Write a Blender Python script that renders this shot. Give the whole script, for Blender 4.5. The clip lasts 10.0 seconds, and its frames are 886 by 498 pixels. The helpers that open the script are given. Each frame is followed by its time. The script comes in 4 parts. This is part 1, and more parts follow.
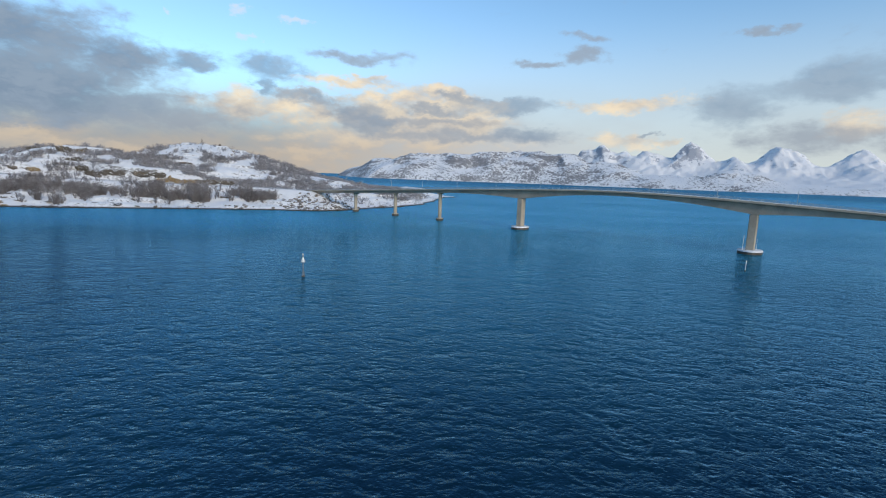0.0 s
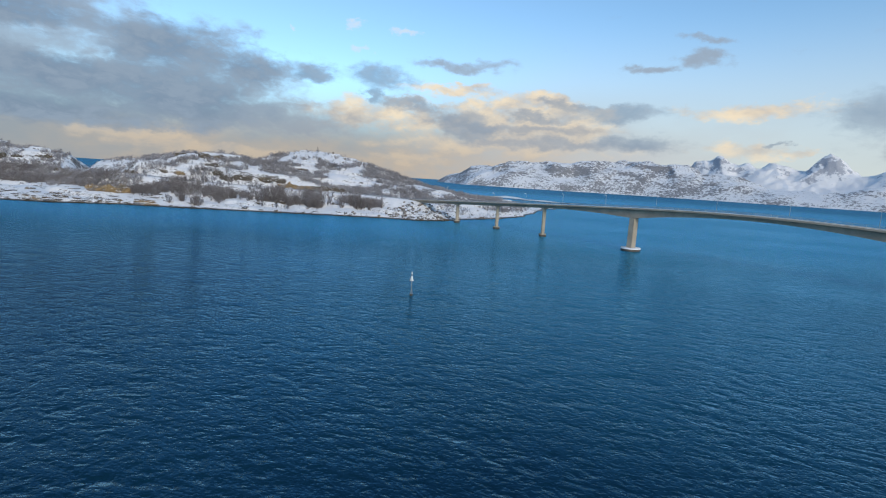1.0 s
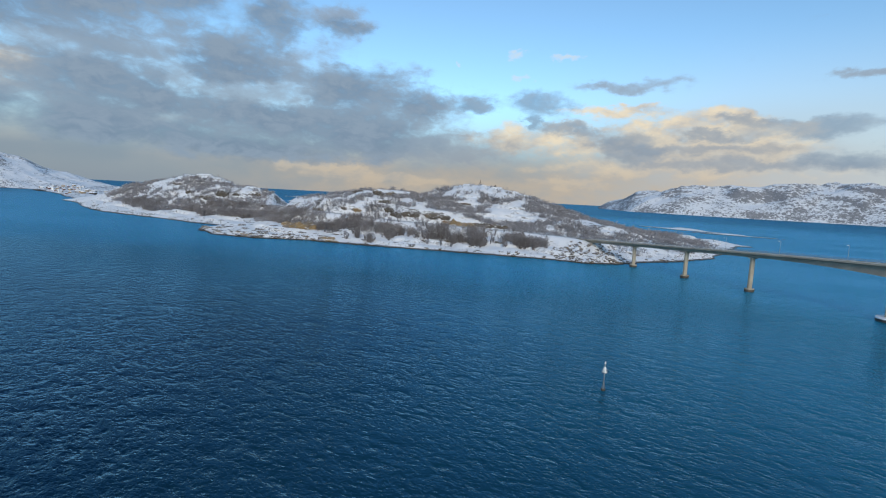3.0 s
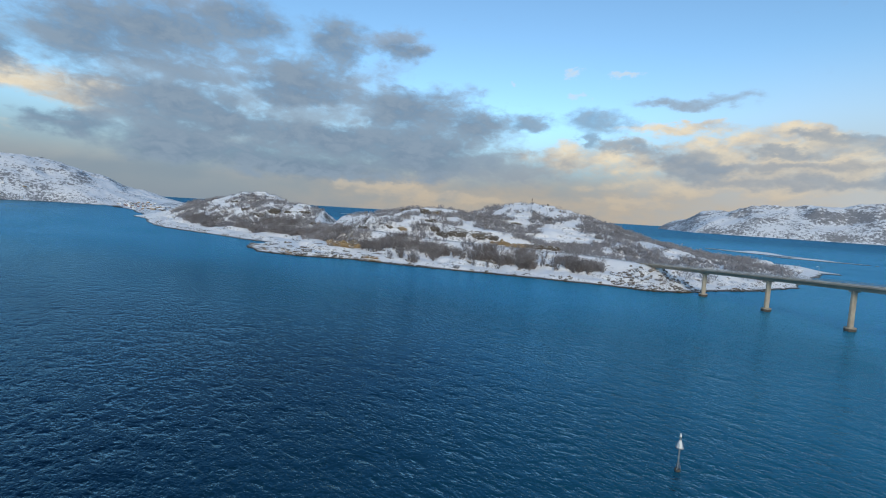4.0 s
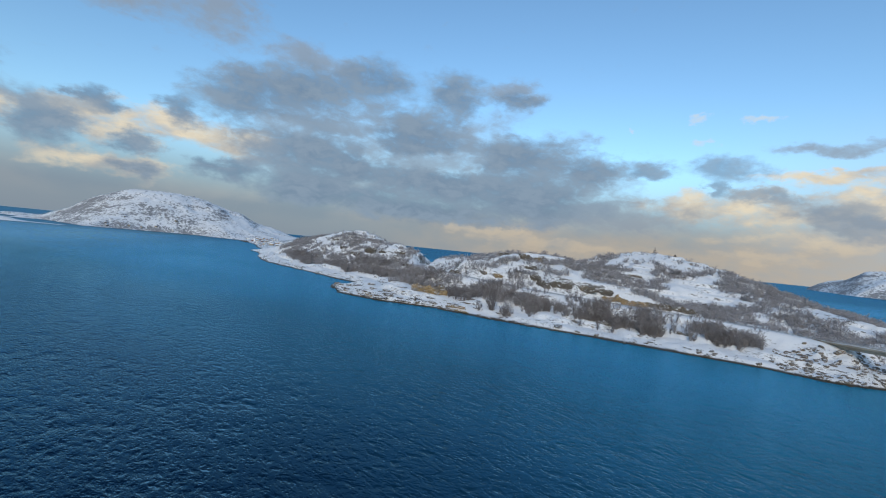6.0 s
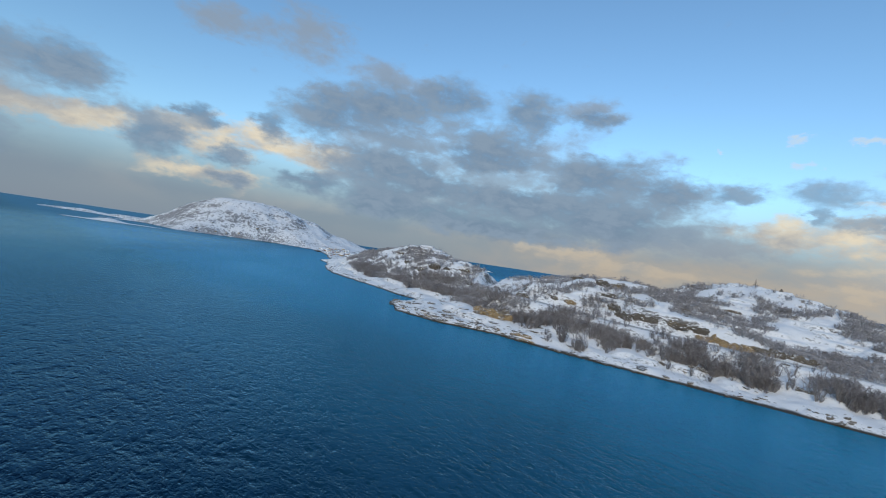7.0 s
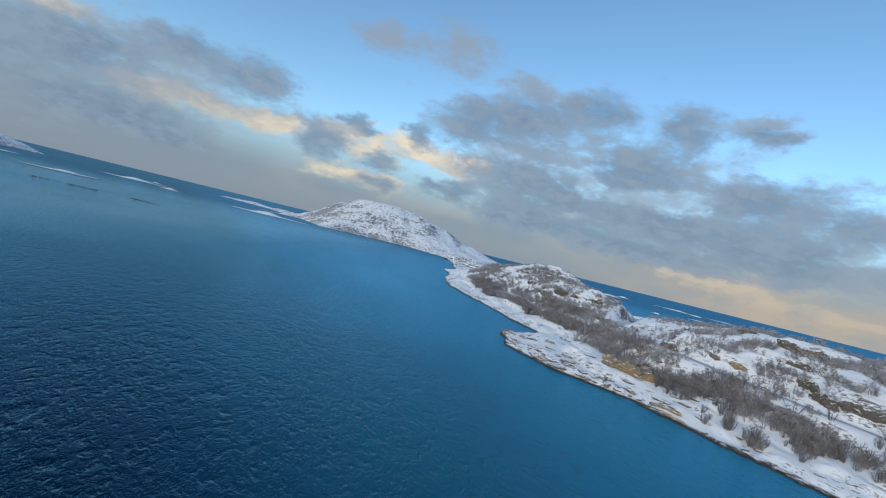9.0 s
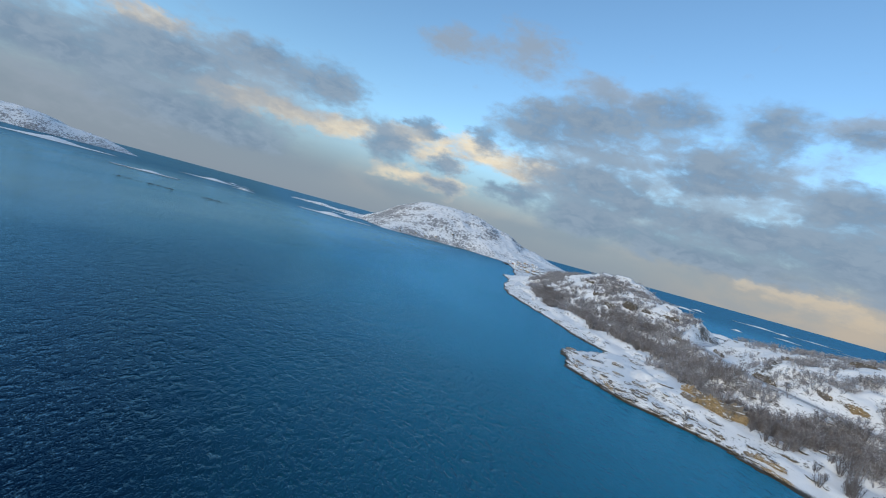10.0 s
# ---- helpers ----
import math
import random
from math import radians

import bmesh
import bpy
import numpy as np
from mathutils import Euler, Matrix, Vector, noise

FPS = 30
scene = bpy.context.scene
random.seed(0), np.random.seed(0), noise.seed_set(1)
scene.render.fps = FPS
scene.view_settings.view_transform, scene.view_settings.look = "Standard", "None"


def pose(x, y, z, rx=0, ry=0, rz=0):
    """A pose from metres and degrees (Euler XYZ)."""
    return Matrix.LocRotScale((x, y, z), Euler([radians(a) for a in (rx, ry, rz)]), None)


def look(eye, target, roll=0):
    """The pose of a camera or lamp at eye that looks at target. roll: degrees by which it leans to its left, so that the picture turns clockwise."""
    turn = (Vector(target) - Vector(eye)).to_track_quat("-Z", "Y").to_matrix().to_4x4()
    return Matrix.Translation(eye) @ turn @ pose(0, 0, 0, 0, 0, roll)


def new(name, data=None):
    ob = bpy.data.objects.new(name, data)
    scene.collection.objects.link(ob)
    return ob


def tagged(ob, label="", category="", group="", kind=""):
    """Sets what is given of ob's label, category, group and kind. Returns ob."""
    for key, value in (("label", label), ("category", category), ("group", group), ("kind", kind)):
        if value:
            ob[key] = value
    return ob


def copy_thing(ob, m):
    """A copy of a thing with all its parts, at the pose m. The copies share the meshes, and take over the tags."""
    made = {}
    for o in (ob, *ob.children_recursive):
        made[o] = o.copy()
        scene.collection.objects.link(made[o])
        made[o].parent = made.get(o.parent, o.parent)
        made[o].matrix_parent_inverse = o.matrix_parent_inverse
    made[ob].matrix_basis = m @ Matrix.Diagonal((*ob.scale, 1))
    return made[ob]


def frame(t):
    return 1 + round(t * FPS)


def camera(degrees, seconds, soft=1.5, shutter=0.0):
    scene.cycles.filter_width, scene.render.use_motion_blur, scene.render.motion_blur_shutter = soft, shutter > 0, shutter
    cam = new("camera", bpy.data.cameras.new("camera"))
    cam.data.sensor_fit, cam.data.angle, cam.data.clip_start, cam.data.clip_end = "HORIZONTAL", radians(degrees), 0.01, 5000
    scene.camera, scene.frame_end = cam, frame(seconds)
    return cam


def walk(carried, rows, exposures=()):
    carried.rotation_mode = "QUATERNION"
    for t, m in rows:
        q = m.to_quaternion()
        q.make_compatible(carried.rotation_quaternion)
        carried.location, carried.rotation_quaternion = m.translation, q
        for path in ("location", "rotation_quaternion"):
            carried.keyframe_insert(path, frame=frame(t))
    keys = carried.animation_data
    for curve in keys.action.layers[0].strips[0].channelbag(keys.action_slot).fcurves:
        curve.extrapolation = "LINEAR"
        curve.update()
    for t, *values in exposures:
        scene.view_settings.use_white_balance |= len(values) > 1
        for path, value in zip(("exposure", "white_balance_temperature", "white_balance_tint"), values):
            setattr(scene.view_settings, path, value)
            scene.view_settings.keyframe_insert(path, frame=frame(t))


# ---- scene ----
cam = camera(85.70, 10.0, soft=1.1)
# seconds, place, heading to the left of +y, pitch up, roll
PATH = [
    (0.0, -6.70, -6.41, 26.20, -1.314, -8.553, 1.981),
    (0.5, -8.82, -5.32, 28.19, 4.737, -8.605, 2.781),
    (1.0, -11.13, -3.06, 29.74, 10.014, -8.270, 3.482),
    (1.5, -13.43, -0.14, 31.60, 14.520, -7.994, 3.646),
    (2.0, -16.49, 3.48, 33.55, 19.489, -7.508, 3.525),
    (2.5, -19.98, 7.83, 35.50, 24.035, -6.909, 3.284),
    (3.0, -23.89, 13.14, 37.92, 28.668, -6.269, 3.012),
    (4.5, -33.43, 41.92, 38.62, 37.831, -3.265, 3.738),
    (5.0, -39.88, 53.14, 37.91, 41.030, -1.990, 4.017),
    (6.5, -63.89, 84.47, 39.00, 52.302, 0.629, 7.095),
    (7.0, -73.97, 93.03, 39.91, 56.669, 0.903, 8.503),
    (7.5, -83.94, 101.06, 41.34, 60.808, 0.837, 9.825),
    (8.0, -93.91, 108.68, 43.55, 65.130, 0.526, 11.085),
    (8.5, -103.89, 115.39, 45.76, 68.729, -0.139, 12.608),
    (9.0, -113.87, 121.04, 47.69, 72.221, -0.813, 13.878),
    (9.5, -124.06, 126.13, 49.19, 75.484, -1.578, 14.794),
    (10.0, -135.64, 131.20, 49.99, 79.518, -2.313, 15.213),
]
EXPOSURE = [(0.0, 0.04, 6850, 8), (2.5, -0.03, 6770, 6), (4.5, -0.08, 6720, 5), (6.5, -0.13, 6650, 5), (8.0, -0.1, 6640, 5), (10.0, 0.03, 6720, 5)]
walk(cam, [(t, pose(x, y, z, 90 + pitch, 0, yaw) @ pose(0, 0, 0, 0, 0, roll)) for t, x, y, z, yaw, pitch, roll in PATH], EXPOSURE)

# ---------------------------------------------------------------- small helpers


def node_tree(owner):
    owner.use_nodes = True
    owner.node_tree.nodes.clear()
    return owner.node_tree


def add(tree, kind, **values):
    n = tree.nodes.new(kind)
    for key, value in values.items():
        if key == "op":
            n.operation = value
        elif key == "dtype":
            n.data_type = value
        elif key == "blend":
            n.blend_type = value
        elif key == "clamp":
            n.clamp = value
        elif key == "interp":
            n.interpolation_type = value
    return n


def plug(tree, value, socket):
    """A number, a colour or another node's output into a socket."""
    if isinstance(value, bpy.types.NodeSocket):
        tree.links.new(value, socket)
    elif isinstance(value, (tuple, list)):
        want = len(socket.default_value)
        socket.default_value = (tuple(value) + (1.0,) * 4)[:want]
    else:
        socket.default_value = value


def math_(tree, op, a, b=0.0, c=0.0):
    n = add(tree, "ShaderNodeMath", op=op)
    for i, value in enumerate((a, b, c)):
        plug(tree, value, n.inputs[i])
    return n.outputs[0]


def vec_(tree, op, a, b=(0, 0, 0)):
    n = add(tree, "ShaderNodeVectorMath", op=op)
    plug(tree, a, n.inputs[0])
    if op not in ("LENGTH", "NORMALIZE"):
        plug(tree, b, n.inputs[1])
    return n.outputs["Value"] if op in ("LENGTH", "DOT_PRODUCT", "DISTANCE") else n.outputs["Vector"]


def step_(tree, value, lo, hi, out_lo=0.0, out_hi=1.0):
    n = add(tree, "ShaderNodeMapRange", interp="SMOOTHSTEP")
    plug(tree, value, n.inputs["Value"])
    for key, v in (("From Min", lo), ("From Max", hi), ("To Min", out_lo), ("To Max", out_hi)):
        plug(tree, v, n.inputs[key])
    return n.outputs["Result"]


def mix_(tree, fac, a, b, blend="MIX"):
    n = add(tree, "ShaderNodeMix", dtype="RGBA", blend=blend)
    plug(tree, fac, n.inputs[0])
    plug(tree, a, n.inputs[6])
    plug(tree, b, n.inputs[7])
    return n.outputs[2]


def noise_(tree, where, scale, detail=4.0, rough=0.55, warp=0.0):
    n = add(tree, "ShaderNodeTexNoise")
    tree.links.new(where, n.inputs["Vector"])
    n.inputs["Scale"].default_value, n.inputs["Detail"].default_value = scale, detail
    n.inputs["Roughness"].default_value, n.inputs["Distortion"].default_value = rough, warp
    return n.outputs["Fac"]


def stretch_(tree, where, x, y, z, rz=0.0):
    n = add(tree, "ShaderNodeMapping")
    tree.links.new(where, n.inputs["Vector"])
    n.inputs["Scale"].default_value = (x, y, z)
    n.inputs["Rotation"].default_value = (0, 0, radians(rz))
    return n.outputs[0]


def bump_(tree, height, strength, distance, below=None):
    n = add(tree, "ShaderNodeBump")
    plug(tree, height, n.inputs["Height"])
    plug(tree, strength, n.inputs["Strength"])
    plug(tree, distance, n.inputs["Distance"])
    if below is not None:
        tree.links.new(below, n.inputs["Normal"])
    return n.outputs[0]


def surface(name):
    """A material with its tree, its Principled node and the object's coordinates in metres."""
    m = bpy.data.materials.new(name)
    tree = node_tree(m)
    out, p = add(tree, "ShaderNodeOutputMaterial"), add(tree, "ShaderNodeBsdfPrincipled")
    tree.links.new(p.outputs[0], out.inputs[0])
    where = add(tree, "ShaderNodeNewGeometry").outputs["Position"]
    return m, tree, p, where


# ---------------------------------------------------------------- sky, sun

SUN_ELEVATION, SUN_HEADING = 20.0, 215.0  # degrees; the heading is to the left of +y
world = bpy.data.worlds.new("sky")
scene.world = world
tree = node_tree(world)
sky = add(tree, "ShaderNodeTexSky")
sky.sky_type, sky.sun_disc = "NISHITA", False
sky.sun_elevation, sky.sun_rotation = radians(SUN_ELEVATION), radians(-SUN_HEADING)
sky.altitude, sky.air_density, sky.dust_density, sky.ozone_density = 0, 1.0, 0.3, 3.0
way = add(tree, "ShaderNodeTexCoord").outputs["Generated"]
parts = add(tree, "ShaderNodeSeparateXYZ")
tree.links.new(way, parts.inputs[0])
heading = math_(tree, "MULTIPLY", math_(tree, "ARCTAN2", math_(tree, "MULTIPLY", parts.outputs[0], -1.0), parts.outputs[1]), 57.2958)
rise = math_(tree, "MULTIPLY", math_(tree, "ARCSINE", parts.outputs[2]), 57.2958)
joined = add(tree, "ShaderNodeCombineXYZ")
tree.links.new(heading, joined.inputs[0])
tree.links.new(rise, joined.inputs[1])
spot = joined.outputs[0]
drift = add(tree, "ShaderNodeTexNoise")
tree.links.new(stretch_(tree, spot, 0.24, 0.42, 1), drift.inputs["Vector"])
drift.inputs["Scale"].default_value, drift.inputs["Detail"].default_value, drift.inputs["Roughness"].default_value = 1.0, 5.0, 0.62
swirl = vec_(tree, "MULTIPLY", vec_(tree, "SUBTRACT", drift.outputs["Color"], (0.5, 0.5, 0.5)), (9.0, 3.8, 0))
torn = vec_(tree, "ADD", spot, swirl)


def banks(*lists):
    """How near a direction lies to the cores of some clouds: heading, rise, half width, half height, in degrees."""
    total = None
    for cores in lists:
        for az, el, wide, high in cores:
            off = vec_(tree, "MULTIPLY", vec_(tree, "SUBTRACT", torn, (az, el, 0)), (1 / wide, 1 / high, 0))
            near = step_(tree, vec_(tree, "LENGTH", off), 2.0, 0.15)
            total = near if total is None else math_(tree, "SUBTRACT", math_(tree, "ADD", total, near), math_(tree, "MULTIPLY", total, near))
    return total


# the last bank, at 140, is unseen and added only for its light
GREY_WEST = [(122, 7.5, 6.5, 1.9), (112, 9.9, 5.0, 2.3), (104, 12.7, 3.4, 1.6), (96.8, 12.2, 3.8, 2.2), (109, 4.8, 9, 2.0), (89.1, 8.1, 2.9, 2.3), (85.4, 10.8, 1.5, 1.1),
             (81.8, 7.6, 2.3, 1.0), (81.5, 5.0, 2.3, 0.8), (78.3, 11.4, 1.9, 1.4), (73.2, 6.3, 3.3, 0.9), (72.2, 14.1, 4.6, 2.8), (65.1, 16, 5.2, 2.6), (57.7, 18.3, 4.2, 2.3),
             (65, 9.5, 5.2, 3.0), (59.3, 8.3, 3.0, 2.0), (140, 8, 14, 5)]
GREY_MID = [(52.7, 13.4, 5.0, 2.2), (48.3, 17.6, 3.1, 2.7), (41.2, 17.7, 2.3, 1.1), (52.4, 11.8, 4.6, 1.2), (40.1, 11.4, 5.2, 2.6), (32.2, 10.6, 3.4, 2.2), (26, 10.4, 2.3, 1.3),
            (18.4, 11, 3.0, 1.2), (19.1, 9, 1.1, 0.8), (14.7, 8.3, 3.6, 0.7), (49.6, 7.7, 9.5, 1.7), (64.1, 5.0, 6.5, 1.6), (37.8, 6.4, 7.2, 2.0), (52, 4.4, 11, 1.5), (8, 5.7, 2.3, 0.7), (-0.1, 7.7, 3.4, 0.5)]
# the last three banks are unseen, added to hold the ambient light
GREY_EAST = [(-10.9, 5.4, 3.7, 0.8), (-8.9, 8.4, 4.9, 0.8), (9, 6.8, 3.7, 1.2), (-2.5, 9, 3.1, 0.45),              (-31.2, 7.9, 3.6, 1.7), (-38.5, 9.6, 4.5, 1.5), (-48, 11, 6, 2), (-23.8, 5.3, 0.9, 0.3), (-80, 12, 25, 6), (-140, 16, 30, 8), (170, 14, 20, 7)]
THIN_GREY = [(75.5, 21.7, 3.5, 2.6), (83.8, 20.6, 4.3, 1.5), (66.7, 19.4, 3.9, 1.4), (41.7, 18.8, 3.0, 1.2), (111, 9.5, 7, 2.5), (70.3, 16, 5.3, 1.0), (61.9, 18.7, 3.3, 1.3),
             (9, 12.8, 4.8, 0.6), (-38, 4.8, 6.7, 1.3), (-33.1, 14.8, 1.8, 0.4), (29, 5.6, 8.9, 1.8), (37, 5.5, 7, 1.8), (2, 6.4, 9, 0.6), (-2, 4.8, 12, 0.7), (60, 7, 12, 2.0), (45, 8, 12, 2.0), (66, 12, 8, 4.0), (50, 11, 13, 4.5), (36, 9.5, 8, 3), (-16.7, 13.4, 2.0, 0.8), (-16.9, 15.2, 2.2, 0.4), (-11.7, 12.4, 2.4, 0.45), (106, 10, 12, 3.5), (118, 6, 10, 4)]
# the last two, behind the view, are unseen and added as light
CREAM_WEST = [(115, 12.4, 4.4, 1.0), (105.6, 7.6, 3.2, 1.2), (101, 8.0, 6, 1.0), (95, 8.4, 4.4, 1.2), (85, 9.2, 4.0, 1.7), (79.2, 9.6, 3.5, 1.8), (73.1, 9.2, 4.0, 1.7), (84, 5.2, 6, 1.2),
              (37.2, 1.9, 8, 0.7), (43.3, 2.6, 4, 0.5), (-100, 6, 30, 4), (170, 7, 30, 4)]
CREAM_EAST = [(21, 6.9, 6.2, 1.5), (12.8, 5.9, 3.4, 0.9), (3.5, 8.8, 8.9, 0.7), (1.9, 5.9, 8.2, 1.6), (34.2, 1.9, 3.6, 0.5), (-20.8, 8.6, 6.8, 0.8), (12.1, 7.4, 5.5, 1.2), (9.7, 10.4, 6, 0.6),
              (-0.5, 9.6, 3.7, 0.7), (0.7, 7.1, 8.2, 1.7), (5.8, 3.9, 13, 0.8), (14.7, 2.1, 4.5, 0.5), (-21.1, 4.9, 4.0, 0.9), (-41, 5.9, 2.8, 1.6), (-25.6, 4.2, 1.8, 0.4)]
PUFFS = [(21.4, 16.1, 1.4, 0.5), (15, 15.5, 1.5, 0.4), (21.4, 13.7, 1.1, 0.35), (28.3, 14.9, 0.5, 0.4)]
GAPS = [(48.6, 10.2, 3.2, 0.6), (59.4, 6.3, 1.6, 0.7), (24.6, 8.8, 2.6, 0.7), (58, 10.4, 1.6, 1.2), (68.5, 11.8, 3, 0.8), (45, 14.5, 2.0, 1.0)]
grain = noise_(tree, stretch_(tree, spot, 0.09, 0.20, 1), 1.0, 5, 0.5, 0.2)
fine = noise_(tree, stretch_(tree, spot, 0.22, 0.46, 1), 1.0, 5, 0.55, 0.2)
wisp = noise_(tree, stretch_(tree, spot, 0.55, 1.0, 1), 1.0, 5, 0.6, 0.5)
shape = math_(tree, "ADD", math_(tree, "MULTIPLY", fine, 0.6), math_(tree, "MULTIPLY", wisp, 0.4))


def cloud(near, weight, lo, hi):
    return step_(tree, math_(tree, "ADD", shape, math_(tree, "MULTIPLY", near, weight)), lo, hi)


grey_near = math_(tree, "SUBTRACT", banks(GREY_WEST, GREY_MID, GREY_EAST), math_(tree, "MULTIPLY", banks(GAPS), 0.4))
grey_mask = cloud(grey_near, 0.62, 0.62, 1.18)
thin_mask = math_(tree, "MULTIPLY", cloud(banks(THIN_GREY), 0.45, 0.58, 1.02), 0.8)
cream_mask = cloud(banks(CREAM_WEST, CREAM_EAST), 0.50, 0.66, 1.06)
puff_mask = math_(tree, "MULTIPLY", cloud(banks(PUFFS), 0.5, 0.70, 1.12), 0.75)
haze_mask = math_(tree, "MULTIPLY", step_(tree, rise, 12.0, 2.5), step_(tree, math_(tree, "ADD", grain, math_(tree, "MULTIPLY", step_(tree, heading, -30, 10), 0.8)), 0.45, 1.05))
pale_mask = math_(tree, "MULTIPLY", step_(tree, rise, 19.0, 2.5), step_(tree, heading, 26, -6))
SKY_GAIN, CLOUD_GAIN = (0.178, 0.202, 0.210), 1.0
clear = mix_(tree, 1.0, sky.outputs[0], SKY_GAIN, "MULTIPLY")
haze = mix_(tree, math_(tree, "MULTIPLY", step_(tree, grain, 0.42, 0.68), math_(tree, "MULTIPLY", step_(tree, rise, 0.0, 4.0), step_(tree, heading, 104, 84))), (0.222, 0.275, 0.372), (0.315, 0.335, 0.395))
cream = mix_(tree, step_(tree, fine, 0.30, 0.66), (0.50, 0.46, 0.45), (0.90, 0.76, 0.58))
grey = mix_(tree, step_(tree, math_(tree, "ADD", math_(tree, "MULTIPLY", wisp, 0.5), math_(tree, "MULTIPLY", fine, 0.5)), 0.36, 0.62), (0.150, 0.232, 0.365), (0.262, 0.350, 0.480))
colour = mix_(tree, math_(tree, "MULTIPLY", haze_mask, 0.95), clear, haze)
colour = mix_(tree, math_(tree, "MULTIPLY", pale_mask, 0.85), colour, (0.56, 0.60, 0.66))
colour = mix_(tree, math_(tree, "MULTIPLY", cream_mask, step_(tree, rise, 1.0, 7.0, 0.42, 0.92)), colour, cream)
glow = math_(tree, "MULTIPLY", step_(tree, rise, 7.5, 1.0), math_(tree, "MULTIPLY", step_(tree, heading, -14, 2), step_(tree, heading, 62, 36)))
colour = mix_(tree, math_(tree, "MULTIPLY", glow, step_(tree, fine, 0.3, 0.65, 0.35, 0.75)), colour, (0.56, 0.46, 0.37))
colour = mix_(tree, thin_mask, colour, (0.30, 0.355, 0.45))
colour = mix_(tree, math_(tree, "MULTIPLY", grey_mask, step_(tree, heading, 5, 40, 0.68, 0.92)), colour, grey)
colour = mix_(tree, puff_mask, colour, (0.68, 0.76, 0.84))
back = add(tree, "ShaderNodeBackground")
plug(tree, colour, back.inputs[0])
plug(tree, CLOUD_GAIN, back.inputs[1])
tree.links.new(back.outputs[0], add(tree, "ShaderNodeOutputWorld").inputs[0])

sun = bpy.data.lights.new("sun", "SUN")
sun.energy, sun.angle, sun.color = 2.1, radians(14), (1.0, 0.88, 0.74)
lamp = new("sun", sun)
lamp.matrix_world = look((0, 0, 100), Vector((0, 0, 100)) + Vector((math.sin(radians(SUN_HEADING)), -math.cos(radians(SUN_HEADING)), -math.tan(radians(SUN_ELEVATION)))))

# ---------------------------------------------------------------- materials


def snowy_ground(name, grain=1.0, bare=0.5, ochre=0.35, wet=True, stone=((0.07, 0.062, 0.055), (0.22, 0.19, 0.16)), grainy=(0.25, 0.6, 1.4), band=9.0):
    """Snow that lies on rock: bare rock where it is steep, broken up by drifts; a dark wet band at the tide line."""
    m, tree, p, where = surface(name)
    normal = add(tree, "ShaderNodeNewGeometry").outputs["Normal"]
    xyz, nz = add(tree, "ShaderNodeSeparateXYZ"), add(tree, "ShaderNodeSeparateXYZ")
    tree.links.new(where, xyz.inputs[0])
    tree.links.new(normal, nz.inputs[0])
    big = noise_(tree, where, 0.035 / grain, 4, 0.6)
    mid = noise_(tree, stretch_(tree, where, *grainy, 20), 0.5 / grain, 6, 0.68, 0.4)
    small = noise_(tree, where, 1.7 / grain, 5, 0.7)
    steep = math_(tree, "SUBTRACT", 1.0, nz.outputs[2])
    cover = math_(tree, "ADD", math_(tree, "MULTIPLY", steep, 0.92), math_(tree, "MULTIPLY", mid, 0.85))
    cover = math_(tree, "ADD", cover, math_(tree, "MULTIPLY", small, 0.22))
    cover = math_(tree, "ADD", cover, math_(tree, "MULTIPLY", math_(tree, "SUBTRACT", big, 0.5), 0.5))
    if wet:
        plates = noise_(tree, stretch_(tree, where, 0.35, 0.95, 2.0, 18), 0.75 / grain, 5, 0.7, 0.3)
        low = math_(tree, "MULTIPLY", step_(tree, xyz.outputs[2], band, band * 0.22), step_(tree, noise_(tree, where, 0.03, 3, 0.6), 0.36, 0.58, 0.25, 1.0))
        cover = math_(tree, "ADD", cover, math_(tree, "MULTIPLY", low, math_(tree, "SUBTRACT", math_(tree, "MULTIPLY", plates, 1.5), 0.70)))
    rock_mask = step_(tree, cover, 1.03 - bare * 0.55, 1.13 - bare * 0.55)
    snow = mix_(tree, small, (0.75, 0.755, 0.77), (0.88, 0.875, 0.87))
    rock = mix_(tree, step_(tree, small, 0.3, 0.7), *stone)
    warm = mix_(tree, step_(tree, small, 0.34, 0.62), (0.060, 0.042, 0.026), (0.36, 0.255, 0.13))
    rock = mix_(tree, math_(tree, "MULTIPLY", step_(tree, noise_(tree, where, 0.06 / grain, 3, 0.6), 0.55 - 0.15 * (ochre > 1), 0.66 - 0.15 * (ochre > 1)), min(ochre, 1.0)), rock, warm)
    colour = mix_(tree, rock_mask, snow, rock)
    if wet:
        edge = math_(tree, "ADD", xyz.outputs[2], math_(tree, "MULTIPLY", math_(tree, "SUBTRACT", small, 0.5), 1.2))
        tide = step_(tree, edge, 0.95, 0.40)
        colour = mix_(tree, tide, colour, mix_(tree, mid, (0.018, 0.015, 0.010), (0.075, 0.058, 0.034)))
    plug(tree, colour, p.inputs["Base Color"])
    plug(tree, step_(tree, rock_mask, 0, 1, 0.62, 0.85), p.inputs["Roughness"])
    plug(tree, bump_(tree, math_(tree, "ADD", math_(tree, "MULTIPLY", small, 0.5), mid), 0.5, 0.8 * grain), p.inputs["Normal"])
    return m


